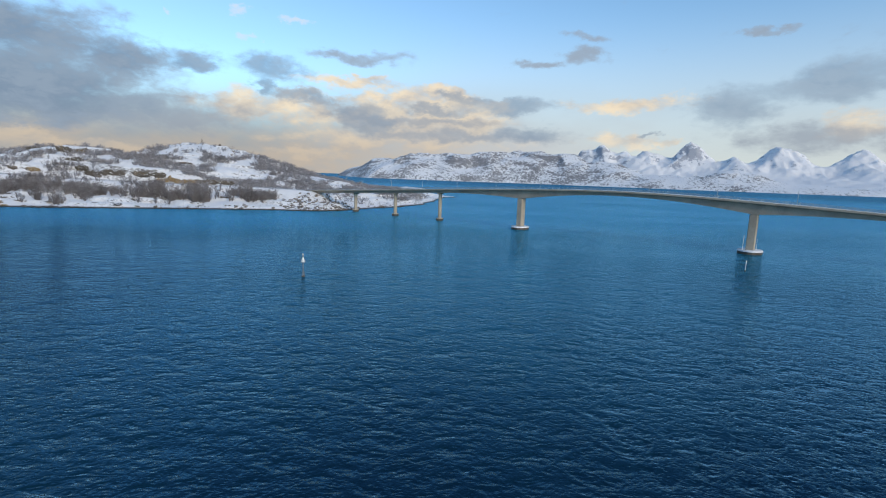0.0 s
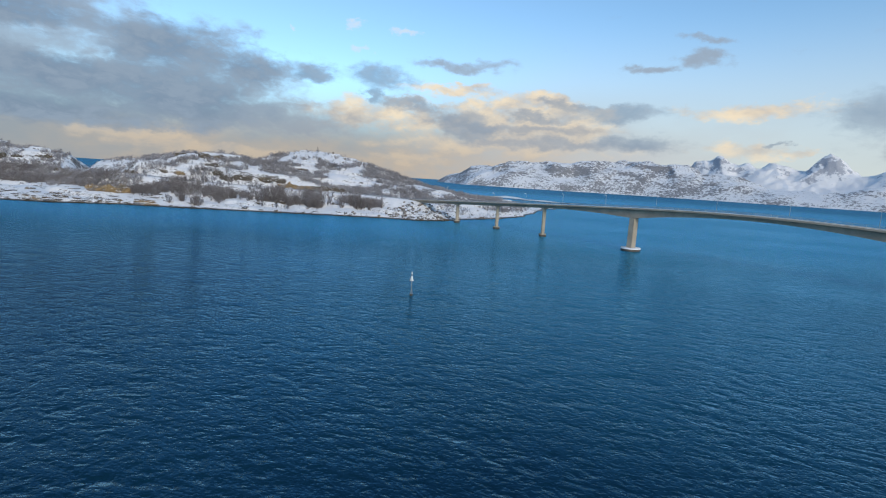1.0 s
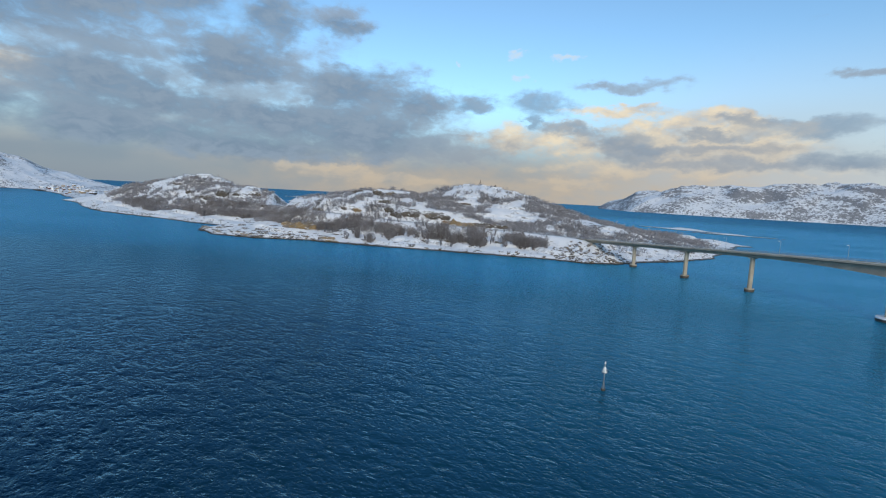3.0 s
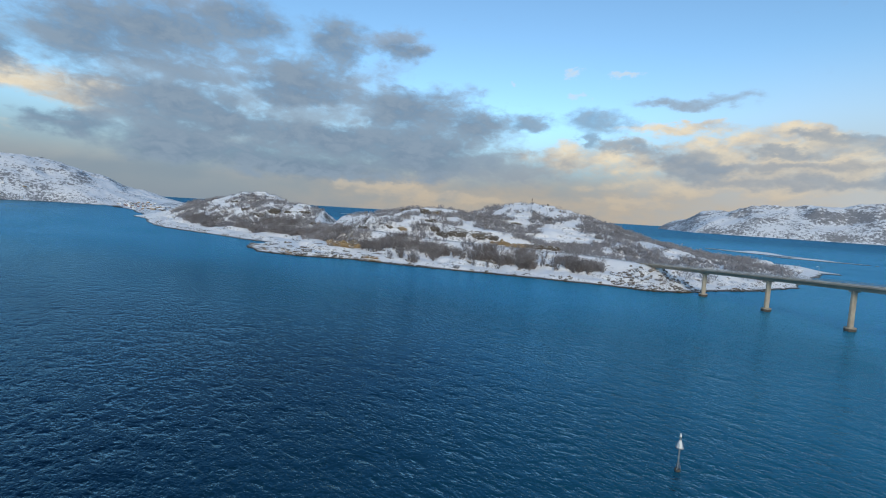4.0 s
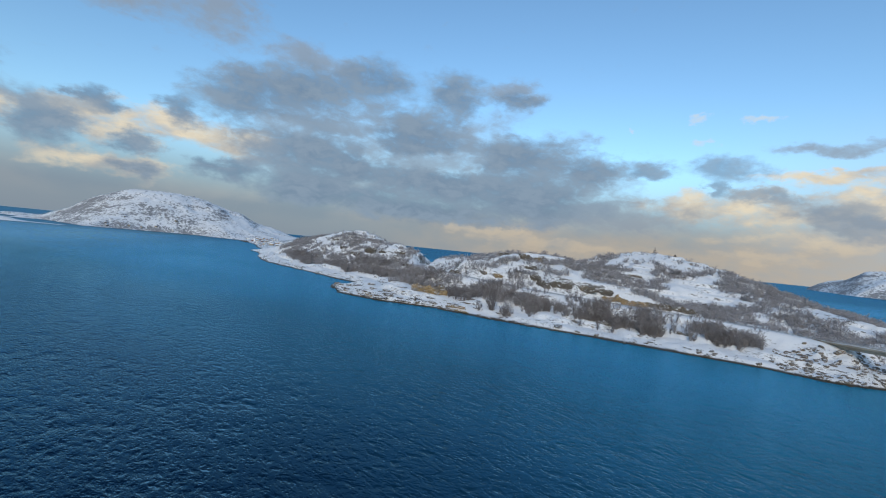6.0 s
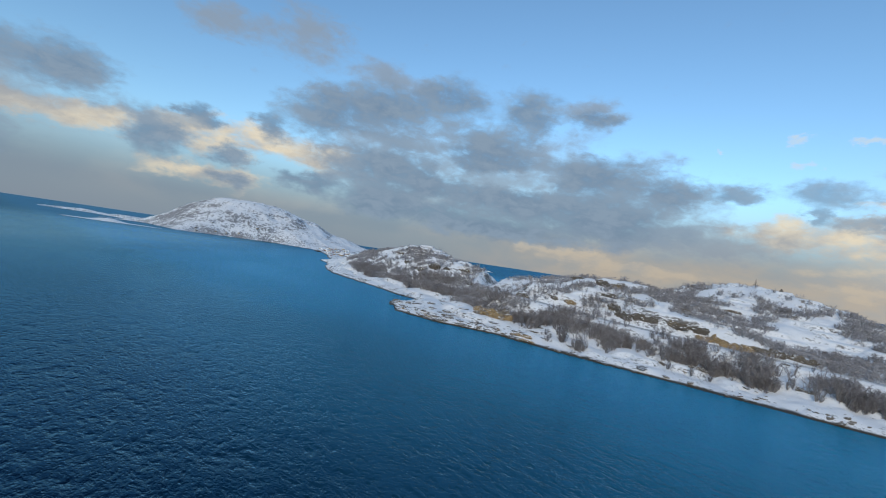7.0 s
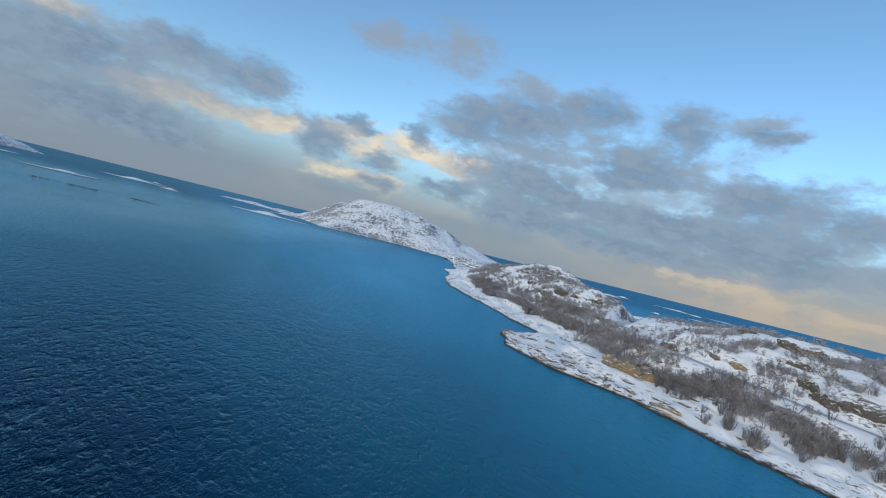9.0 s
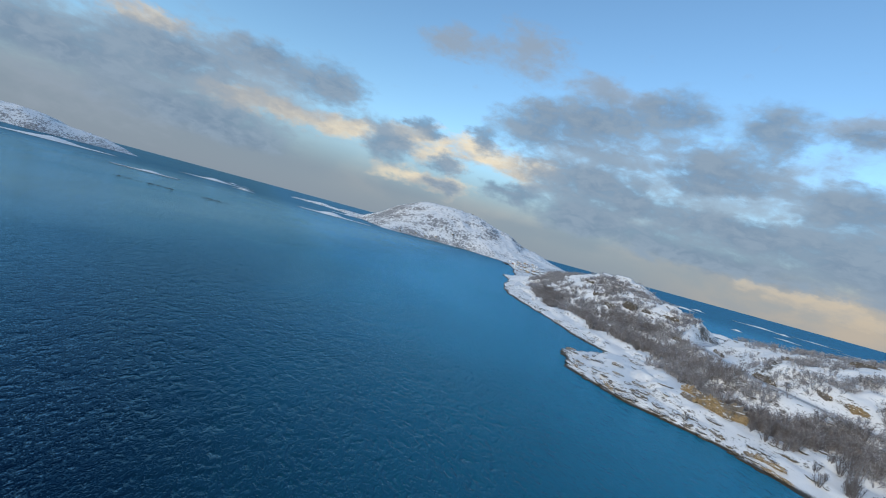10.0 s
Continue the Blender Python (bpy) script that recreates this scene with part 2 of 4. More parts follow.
def plain(name, low, high, scale=1.0, rough=0.7, metal=0.0, relief=0.2, depth=0.02, detail=5):
    """A worn surface between two shades, with grain and larger stains."""
    m, tree, p, where = surface(name)
    stain, grit = noise_(tree, where, scale * 0.18, 4, 0.6), noise_(tree, where, scale * 2.2, detail, 0.65)
    mixed = math_(tree, "ADD", math_(tree, "MULTIPLY", stain, 0.6), math_(tree, "MULTIPLY", grit, 0.4))
    plug(tree, mix_(tree, step_(tree, mixed, 0.34, 0.66), low, high), p.inputs["Base Color"])
    plug(tree, step_(tree, grit, 0.2, 0.8, rough - 0.08, rough + 0.08), p.inputs["Roughness"])
    plug(tree, metal, p.inputs["Metallic"])
    plug(tree, bump_(tree, grit, relief, depth), p.inputs["Normal"])
    return m


def twigs(name, dark, middle, rime):
    """Bare twigs: brown to grey from bush to bush, with rime on some of them."""
    m, tree, p, where = surface(name)
    bush, patch, hair = noise_(tree, where, 0.42, 3, 0.6), noise_(tree, where, 0.06, 3, 0.55), add(tree, "ShaderNodeNewGeometry").outputs["Random Per Island"]
    own = add(tree, "ShaderNodeObjectInfo").outputs["Random"]
    tone = math_(tree, "ADD", math_(tree, "ADD", math_(tree, "MULTIPLY", bush, 0.55), math_(tree, "MULTIPLY", patch, 0.35)), math_(tree, "MULTIPLY", own, 0.16))
    base = mix_(tree, step_(tree, tone, 0.34, 0.62), dark, middle)
    frost = math_(tree, "MULTIPLY", step_(tree, hair, 0.45, 0.95), step_(tree, tone, 0.36, 0.66, 0.15, 0.9))
    plug(tree, mix_(tree, frost, base, rime), p.inputs["Base Color"])
    plug(tree, 0.9, p.inputs["Roughness"])
    return m


def sea_water():
    m, tree, p, where = surface("sea_water")
    slope = None
    gusts = step_(tree, noise_(tree, stretch_(tree, where, 0.006, 0.012, 0.01, 15), 1.0, 4, 0.55), 0.33, 0.68, 0.55, 1.1)
    for size, rz, high, detail, gap in ((0.11, 24, 1.8, 2.0, 0.6), (0.34, 14, 1.9, 3.0, 0.2), (1.0, 2, 0.65, 2.0, 0.08), (2.4, -24, 0.14, 1.0, 0.04)):
        tall = []
        for shift in ((0, 0, 0), (gap, 0, 0), (0, gap, 0)):
            n = noise_(tree, stretch_(tree, vec_(tree, "ADD", where, shift), size * 0.78, size * 1.22, 1, rz), 1.0, detail, 0.5, 0.2)
            tall.append(math_(tree, "SQRT", math_(tree, "ADD", math_(tree, "POWER", math_(tree, "SUBTRACT", n, 0.52), 2.0), 0.018)))
        tilt = add(tree, "ShaderNodeCombineXYZ")
        for axis in (0, 1):
            plug(tree, math_(tree, "MULTIPLY", math_(tree, "SUBTRACT", tall[axis + 1], tall[0]), 1.25 * high / gap), tilt.inputs[axis])
        slope = tilt.outputs[0] if slope is None else vec_(tree, "ADD", slope, tilt.outputs[0])
    both_ = add(tree, "ShaderNodeVectorMath", op="SCALE")
    plug(tree, slope, both_.inputs[0])
    plug(tree, gusts, both_.inputs["Scale"])
    wave = vec_(tree, "NORMALIZE", vec_(tree, "ADD", both_.outputs[0], (0, 0, 1)))
    broad = noise_(tree, where, 0.012, 4, 0.55)
    # sound painted dark where steep views mirror little sky; shores show pale bottom
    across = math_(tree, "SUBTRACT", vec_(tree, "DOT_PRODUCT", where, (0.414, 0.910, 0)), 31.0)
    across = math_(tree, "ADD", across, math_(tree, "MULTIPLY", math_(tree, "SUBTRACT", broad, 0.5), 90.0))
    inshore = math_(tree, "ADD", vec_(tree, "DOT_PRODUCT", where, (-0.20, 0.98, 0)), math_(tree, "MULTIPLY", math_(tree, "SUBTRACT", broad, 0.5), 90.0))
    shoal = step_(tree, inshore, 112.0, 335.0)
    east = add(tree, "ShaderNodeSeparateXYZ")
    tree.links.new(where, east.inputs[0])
    view_tone = mix_(tree, math_(tree, "MULTIPLY", step_(tree, east.outputs[0], -130.0, 20.0), step_(tree, inshore, -5.0, 160.0)), (0.001, 0.008, 0.022), (0.014, 0.130, 0.200))
    deep = mix_(tree, shoal, view_tone, (0.018, 0.200, 0.300))
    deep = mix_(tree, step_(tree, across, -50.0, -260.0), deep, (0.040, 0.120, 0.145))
    # pale shallows, with the mirrored grey cloud painted into their colour
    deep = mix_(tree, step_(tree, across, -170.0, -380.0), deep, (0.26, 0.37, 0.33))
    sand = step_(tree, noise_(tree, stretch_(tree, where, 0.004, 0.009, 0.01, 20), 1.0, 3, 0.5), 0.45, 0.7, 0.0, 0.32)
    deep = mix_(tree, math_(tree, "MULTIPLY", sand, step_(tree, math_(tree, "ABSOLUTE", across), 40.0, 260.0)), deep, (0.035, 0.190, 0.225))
    # tone by distance put into the colour: dark blue towards the horizon
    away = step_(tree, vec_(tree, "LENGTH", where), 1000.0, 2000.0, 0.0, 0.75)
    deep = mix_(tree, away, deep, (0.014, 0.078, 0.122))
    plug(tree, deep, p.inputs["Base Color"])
    plug(tree, 1.0, p.inputs["Roughness"])
    plug(tree, 0.0, p.inputs["Specular IOR Level"])
    plug(tree, wave, p.inputs["Normal"])
    gloss, sheen, out = add(tree, "ShaderNodeBsdfGlossy"), add(tree, "ShaderNodeFresnel"), tree.nodes["Material Output"]
    # off the land the ripples are too small to tell apart and blur the mirror
    plug(tree, step_(tree, inshore, 150.0, 280.0, 0.04, 0.26), gloss.inputs["Roughness"])
    plug(tree, (0.30, 0.67, 0.94), gloss.inputs["Color"])
    plug(tree, wave, gloss.inputs["Normal"])
    plug(tree, 1.35, sheen.inputs["IOR"])
    plug(tree, wave, sheen.inputs["Normal"])
    both = add(tree, "ShaderNodeMixShader")
    # waves hide one another at low angles, which caps the mirror
    plug(tree, math_(tree, "MINIMUM", math_(tree, "MULTIPLY", sheen.outputs[0], 1.1), step_(tree, away, 0.0, 0.8, 0.62, 0.36)), both.inputs[0])
    tree.links.new(p.outputs[0], both.inputs[1])
    tree.links.new(gloss.outputs[0], both.inputs[2])
    tree.links.new(both.outputs[0], out.inputs[0])
    return m


SEA = sea_water()
SNOW_ROCK = snowy_ground("snowy_rock", 0.6, 0.51, 0.5, True, ((0.06, 0.056, 0.054), (0.20, 0.182, 0.165)), (0.45, 0.8, 1.4))
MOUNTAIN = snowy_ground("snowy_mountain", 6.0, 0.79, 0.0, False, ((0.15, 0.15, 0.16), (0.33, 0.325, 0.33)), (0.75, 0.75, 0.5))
# pale bluish stone: the distance haze is painted into its colour
HAZY_PEAK = snowy_ground("hazy_snowy_peak", 7.0, 0.36, 0.0, False, ((0.28, 0.30, 0.34), (0.46, 0.48, 0.53)), (0.5, 0.5, 0.5))
WET_REEF = plain("wet_reef", (0.02, 0.018, 0.015), (0.06, 0.05, 0.04), 1.0, 0.6, 0, 0.3, 0.05)
ISLET = snowy_ground("snowy_islet", 2.0, 0.35, 0.2, True)
CONCRETE = plain("concrete", (0.30, 0.262, 0.205), (0.45, 0.398, 0.318), 1.0, 0.85, 0, 0.25, 0.03)
FRESH_SNOW = plain("packed_snow", (0.66, 0.68, 0.72), (0.84, 0.85, 0.87), 0.8, 0.7, 0, 0.4, 0.05)
DARK_CONCRETE = plain("wet_concrete", (0.035, 0.03, 0.024), (0.09, 0.08, 0.065), 1.2, 0.6, 0, 0.3, 0.04)
STEEL = plain("galvanised_steel", (0.30, 0.31, 0.32), (0.45, 0.46, 0.47), 3, 0.45, 0.8, 0.1, 0.005)
TWIGS = twigs("frosted_twigs", (0.072, 0.062, 0.062), (0.19, 0.176, 0.18), (0.41, 0.395, 0.41))
BARK = plain("birch_bark", (0.10, 0.085, 0.08), (0.26, 0.24, 0.235), 2.0, 0.85, 0, 0.2, 0.01)
FROSTED = twigs("rime_twigs", (0.14, 0.132, 0.136), (0.28, 0.272, 0.286), (0.50, 0.49, 0.51))
RUSTY = plain("rust_stained_concrete", (0.11, 0.075, 0.05), (0.27, 0.22, 0.18), 1.5, 0.8, 0, 0.3, 0.03)
WHITE_PAINT = plain("white_paint", (0.66, 0.66, 0.64), (0.82, 0.82, 0.80), 1.2, 0.5, 0, 0.1, 0.01)
RED_PAINT = plain("red_wood_paint", (0.13, 0.05, 0.04), (0.20, 0.08, 0.06), 1.2, 0.7, 0, 0.2, 0.02)
OCHRE_PAINT = plain("ochre_wood_paint", (0.26, 0.20, 0.13), (0.36, 0.29, 0.20), 1.2, 0.7, 0, 0.2, 0.02)
DARK_WOOD = plain("weathered_wood", (0.05, 0.042, 0.036), (0.12, 0.10, 0.085), 1.5, 0.8, 0, 0.3, 0.02)
WINDOW_GLASS = plain("dark_window_glass", (0.02, 0.024, 0.03), (0.03, 0.035, 0.04), 1.0, 0.12, 0, 0.02, 0.01)
ROAD_SNOW = plain("trodden_road_snow", (0.42, 0.43, 0.46), (0.70, 0.71, 0.74), 0.7, 0.65, 0, 0.3, 0.04)
OCHRE = snowy_ground("ochre_rock", 0.4, 0.52, 1.6)
LEDGE = snowy_ground("brown_ledge", 0.4, 0.50, 0.45, True, ((0.028, 0.025, 0.022), (0.175, 0.15, 0.12)))
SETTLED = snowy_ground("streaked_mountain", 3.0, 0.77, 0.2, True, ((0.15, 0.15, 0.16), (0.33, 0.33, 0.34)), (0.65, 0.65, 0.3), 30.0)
SHORE_ROCK = snowy_ground("shore_rock", 0.35, 0.80, 0.35, True, ((0.02, 0.018, 0.016), (0.13, 0.11, 0.09)))
BOULDER = snowy_ground("snowy_boulder", 0.35, 0.75, 0.3)

# ---------------------------------------------------------------- mesh helpers


def mesh_from(name, verts, faces, material, smooth=True):
    me = bpy.data.meshes.new(name)
    me.from_pydata([tuple(v) for v in verts] if not isinstance(verts, np.ndarray) else verts.tolist(), [], faces if not isinstance(faces, np.ndarray) else faces.tolist())
    me.materials.append(material)
    if smooth:
        me.polygons.foreach_set("use_smooth", [True] * len(me.polygons))
    me.update()
    return me


def part(name, bm, material, parent=None, label="", smooth=False):
    me = bpy.data.meshes.new(name)
    bmesh.ops.recalc_face_normals(bm, faces=bm.faces)
    bm.to_mesh(me)
    bm.free()
    me.materials.append(material)
    if smooth:
        me.polygons.foreach_set("use_smooth", [True] * len(me.polygons))
    ob = new(name, me)
    ob.parent = parent
    return tagged(ob, label)


def box(bm, x0, y0, z0, x1, y1, z1, bevel=0.0, m=None):
    made = bmesh.ops.create_cube(bm, size=1.0)["verts"]
    for v in made:
        v.co = Vector(((x0 + x1) / 2 + v.co.x * (x1 - x0), (y0 + y1) / 2 + v.co.y * (y1 - y0), (z0 + z1) / 2 + v.co.z * (z1 - z0)))
        if m is not None:
            v.co = m @ v.co
    if bevel:
        bmesh.ops.bevel(bm, geom=list({e for v in made for e in v.link_edges}), offset=bevel, segments=1, affect="EDGES")


def cone(bm, x, y, z0, z1, r0, r1, sides=8, m=None):
    rings = []
    for z, r in ((z0, r0), (z1, r1)):
        rings.append([bm.verts.new((x + r * math.cos(a * math.tau / sides), y + r * math.sin(a * math.tau / sides), z)) for a in range(sides)])
    for a in range(sides):
        b = (a + 1) % sides
        bm.faces.new((rings[0][a], rings[0][b], rings[1][b], rings[1][a]))
    bm.faces.new(rings[0][::-1])
    bm.faces.new(rings[1])
    if m is not None:
        for ring in rings:
            for v in ring:
                v.co = m @ v.co


TABLE = np.random.RandomState(7).rand(256, 256)


def value_noise(x, y):
    xi, yi = np.floor(x).astype(int), np.floor(y).astype(int)
    fx, fy = x - xi, y - yi
    fx, fy = fx * fx * (3 - 2 * fx), fy * fy * (3 - 2 * fy)
    a, b = TABLE[xi % 256, yi % 256], TABLE[(xi + 1) % 256, yi % 256]
    c, d = TABLE[xi % 256, (yi + 1) % 256], TABLE[(xi + 1) % 256, (yi + 1) % 256]
    return (a * (1 - fx) + b * fx) * (1 - fy) + (c * (1 - fx) + d * fx) * fy


def fbm(x, y, octaves=5, ridged=False):
    total, size, weight = 0.0, 1.0, 0.5
    for i in range(octaves):
        n = value_noise(x * size + 17.3 * i, y * size - 9.1 * i)
        total = total + weight * ((1 - abs(2 * n - 1)) if ridged else n)
        size, weight = size * 2.03, weight * 0.5
    return total


def shore_distance(x, y, outline):
    """Metres inside (+) or outside (-) a closed outline."""
    best, inside = np.full(x.shape, 1e9), np.zeros(x.shape, bool)
    for (ax, ay), (bx, by) in zip(outline, outline[1:] + outline[:1]):
        ex, ey = bx - ax, by - ay
        s = np.clip(((x - ax) * ex + (y - ay) * ey) / (ex * ex + ey * ey + 1e-9), 0, 1)
        best = np.minimum(best, np.hypot(x - ax - s * ex, y - ay - s * ey))
        cross = ((ay > y) != (by > y)) & (x < (bx - ax) * (y - ay) / (by - ay + 1e-12) + ax)
        inside ^= cross
    return np.where(inside, best, -best)


def sheet(name, x, y, z, material, keep=None):
    """A grid of heights as one mesh; keep: which of its cells stay."""
    rows, cols = x.shape
    idx = np.arange(rows * cols).reshape(rows, cols)
    quads = np.stack([idx[:-1, :-1], idx[1:, :-1], idx[1:, 1:], idx[:-1, 1:]], -1)
    quads = quads.reshape(-1, 4) if keep is None else quads[keep]
    used, back_ = np.unique(quads, return_inverse=True)
    verts = np.stack([x.ravel(), y.ravel(), z.ravel()], -1)[used]
    return new(name, mesh_from(name, verts, back_.reshape(quads.shape), material))


# ---------------------------------------------------------------- sea


def sea_level(r):
    """The far sea, which lifts to the line where the earth's curve would hide it."""
    return 26.0 * np.clip((r - 2600) / 2280, 0, 1) ** 1.7


rings = np.r_[0, np.geomspace(30, 4880, 60)]
turns = np.linspace(0, 2 * np.pi, 97)
rr, tt = np.meshgrid(rings, turns, indexing="ij")
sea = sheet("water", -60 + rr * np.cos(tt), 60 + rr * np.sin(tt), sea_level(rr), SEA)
tagged(sea, "deep blue wind-rippled sea reaching to the horizon", "sea", kind="structure")

# ---------------------------------------------------------------- the near island

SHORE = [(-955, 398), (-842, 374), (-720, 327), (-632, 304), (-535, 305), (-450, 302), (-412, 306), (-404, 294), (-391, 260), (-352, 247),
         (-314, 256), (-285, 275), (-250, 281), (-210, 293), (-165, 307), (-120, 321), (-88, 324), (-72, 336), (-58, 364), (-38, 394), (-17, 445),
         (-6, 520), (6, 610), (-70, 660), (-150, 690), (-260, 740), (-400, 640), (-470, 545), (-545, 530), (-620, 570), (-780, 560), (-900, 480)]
HILLS = [(-705, 442, 30, 110, 62), (-636, 460, 15, 55, 55), (-575, 440, 11, 50, 45), (-640, 400, 10, 80, 50), (-316, 414, 30, 82, 55), (-375, 412, 3, 45, 40), (-340, 345, 14, 40, 25), (-225, 372, 13, 60, 28),
         (-262, 556, 43, 104, 85), (-330, 560, 8, 60, 60), (-150, 480, 7, 80, 50), (-520, 398, 19, 60, 34), (-820, 420, 12, 70, 40), (-430, 425, 12, 60, 60), (-505, 430, 9, 45, 40), (-100, 420, 5, 60, 60)]
ROAD = [(-100, 366, 12.1), (-120, 368, 12.7), (-143, 369, 13.2), (-166, 363, 13.7), (-183, 357, 14.2), (-215, 351, 14.8), (-250, 346, 15.4), (-283, 344, 16.2), (-300, 342, 17.2), (-320, 338, 18.4), (-345, 341, 18.8), (-395, 364, 18.4),
        (-430, 378, 18.0), (-462, 420, 17.0), (-480, 470, 12.0)]


def road_line(x, y):
    """How far a place lies from the road's middle, and the road's height beside it."""
    best, level = np.full(x.shape, 1e9), np.zeros(x.shape)
    for (ax, ay, az), (bx, by, bz) in zip(ROAD, ROAD[1:]):
        ex, ey = bx - ax, by - ay
        t = np.clip(((x - ax) * ex + (y - ay) * ey) / (ex * ex + ey * ey), 0, 1)
        off = np.hypot(x - ax - t * ex, y - ay - t * ey)
        level = np.where(off < best, az + t * (bz - az), level)
        best = np.minimum(best, off)
    return best, level


def island_height(x, y):
    wob = 8 * (fbm(x / 23, y / 23, 4) - 0.5) + 5 * (fbm(x / 7 + 9, y / 7, 3) - 0.5)
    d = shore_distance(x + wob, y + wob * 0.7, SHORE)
    inland = np.clip(d, 0, None)
    z = 3.2 * (1 - np.exp(-inland / 14)) + 6.5 * (1 - np.exp(-inland / 60))
    for hx, hy, h, wx, wy in HILLS:
        z = z + h * np.exp(-((x - hx) / wx) ** 2 - ((y - hy) / wy) ** 2) * (1 - np.exp(-inland / 30))
    rough = np.clip(inland / 25, 0.3, 1)
    z = z + rough * (9 * (fbm(x / 60, y / 45, 5, True) - 0.62) + 3.0 * (fbm(x / 14 + y / 40, y / 9, 4, True) - 0.6))
    z = z + 1.9 * np.exp(-inland / 26) * np.clip(inland / 3, 0, 1) * (fbm(x / 9 + y / 30, y / 5, 4, True) - 0.45)
    z = z + rough * 2.4 * (fbm(x / 11 + y / 19 + 7, y / 6 - x / 30, 3, True) - 0.6)
    shelf = (z + 0.05 * x - 0.03 * y) / 3.4
    frac = shelf - np.floor(shelf)
    stepped = z + 3.4 * (np.clip((frac - 0.5) * 4.5 + 0.5, 0, 1) - frac)
    z = z + (stepped - z) * np.clip((fbm(x / 30 + 40, y / 22, 4) - 0.37) * 5, 0, 1) * np.clip(inland / 15, 0, 0.9)
    z = np.maximum(z, 0.35 + 0.03 * inland)
    off, level = road_line(x, y)
    z = z + (level - z) * np.clip((17 - off) / 12, 0, 1) ** 1.4
    return np.where(d > 0, z * np.clip(d / 3, 0, 1) ** 0.7, np.maximum(d * 0.35, -4)), d


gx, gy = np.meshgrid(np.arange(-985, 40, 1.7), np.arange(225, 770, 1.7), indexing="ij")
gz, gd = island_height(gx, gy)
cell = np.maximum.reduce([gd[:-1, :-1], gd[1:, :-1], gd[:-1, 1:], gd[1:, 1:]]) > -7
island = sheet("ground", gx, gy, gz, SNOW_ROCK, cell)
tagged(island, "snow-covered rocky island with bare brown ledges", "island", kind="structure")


def ground_at(x, y):
    """The ground's height, between the corners of the island's grid."""
    u, v = (np.asarray(x, float) + 985) / 1.7, (np.asarray(y, float) - 225) / 1.7
    i, j = np.clip(u.astype(int), 0, gz.shape[0] - 2), np.clip(v.astype(int), 0, gz.shape[1] - 2)
    fu, fv = u - i, v - j
    return (gz[i, j] * (1 - fu) + gz[i + 1, j] * fu) * (1 - fv) + (gz[i, j + 1] * (1 - fu) + gz[i + 1, j + 1] * fu) * fv


# ---------------------------------------------------------------- far land


def far_height(outline, peaks, step, rough, span, base=0.0, sharp=1.9, crag=0.0, lumps=0.25):
    """Heights of a far land on a grid: an outline at the sea, some peaks and broken ridges."""
    pts = np.array(outline)
    x, y = np.meshgrid(np.arange(pts[:, 0].min() - 2 * step, pts[:, 0].max() + 2 * step, step), np.arange(pts[:, 1].min() - 2 * step, pts[:, 1].max() + 2 * step, step), indexing="ij")
    wob = step * 3 * (fbm(x / (step * 9), y / (step * 9), 3) - 0.5)
    d = shore_distance(x + wob, y - wob, outline)
    inland = np.clip(d, 0, None)
    z = rough * 0.35 * (1 - np.exp(-inland / (span * 0.5)))
    rise_, high = 1 - np.exp(-inland / span), np.zeros(x.shape)
    fx, fy = x + crag * (fbm(x / 230 + 5, y / 230, 4) - 0.5), y + crag * (fbm(x / 230, y / 230 + 31, 4) - 0.5)
    for hx, hy, h, wx, wy in peaks:
        high = (high**4 + (h * np.exp(-np.hypot((fx - hx) / wx, (fy - hy) / wy) ** sharp)) ** 4) ** 0.25
    z = z + high * rise_
    z = z + rise_ * rough * (fbm(x / span, y / span, 6, True) - 0.55) * np.clip(z / (3 * rough + 1e-6), lumps, 1)
    return x, y, np.where(d > 0, np.maximum(z, 0.8), np.maximum(d * 0.3, -4)) + base, d


def far_land(name, label, material, *shape_):
    x, y, z, d = far_height(*shape_)
    keep = np.maximum.reduce([d[:-1, :-1], d[1:, :-1], d[:-1, 1:], d[1:, 1:]]) > -2 * shape_[2]
    return tagged(sheet(name, x, y, z, material, keep), label, "island", kind="structure")


ISLAND_SHAPE = ([(-1000, 440), (-1334, 545), (-1600, 600), (-1790, 520), (-1800, 380), (-1760, 215), (-1900, 185), (-2150, 150), (-2500, 60), (-2800, -60), (-2900, -260), (-3000, -270), (-2960, -40), (-2700, 130), (-2650, 300), (-2600, 900), (-2100, 1150), (-1500, 800), (-1150, 600)],
                [(-2195, 390, 134, 330, 165), (-2175, 495, 136, 330, 165), (-2150, 610, 124, 300, 150), (-2120, 725, 90, 250, 120), (-2060, 845, 46, 240, 110), (-2225, 290, 88, 280, 105), (-2260, 195, 42, 200, 85), (-2300, 120, 17, 90, 50), (-2600, 50, 15, 90, 50), (-2850, -110, 15, 60, 60)], 7.0, 19.0, 70.0, 0.0, 1.9, 0.0, 1.0)
RANGE_SHAPE = ([(-800, 3900), (-480, 3350), (43, 3250), (672, 3200), (1400, 2750), (2100, 2350), (2600, 2150), (3300, 2500), (2900, 3500), (900, 4600), (-800, 4700)],
               [(-680, 3950, 95, 170, 400), (-430, 3850, 150, 210, 450), (-120, 3780, 168, 260, 480), (150, 3760, 172, 260, 480), (420, 3740, 196, 250, 450), (700, 3680, 208, 260, 430), (960, 3560, 190, 230, 380), (1190, 3330, 130, 240, 330), (1420, 2980, 62, 260, 200), (1760, 2850, 96, 280, 200)], 9.0, 115.0, 200.0, 4.0, 2.2, 190.0)
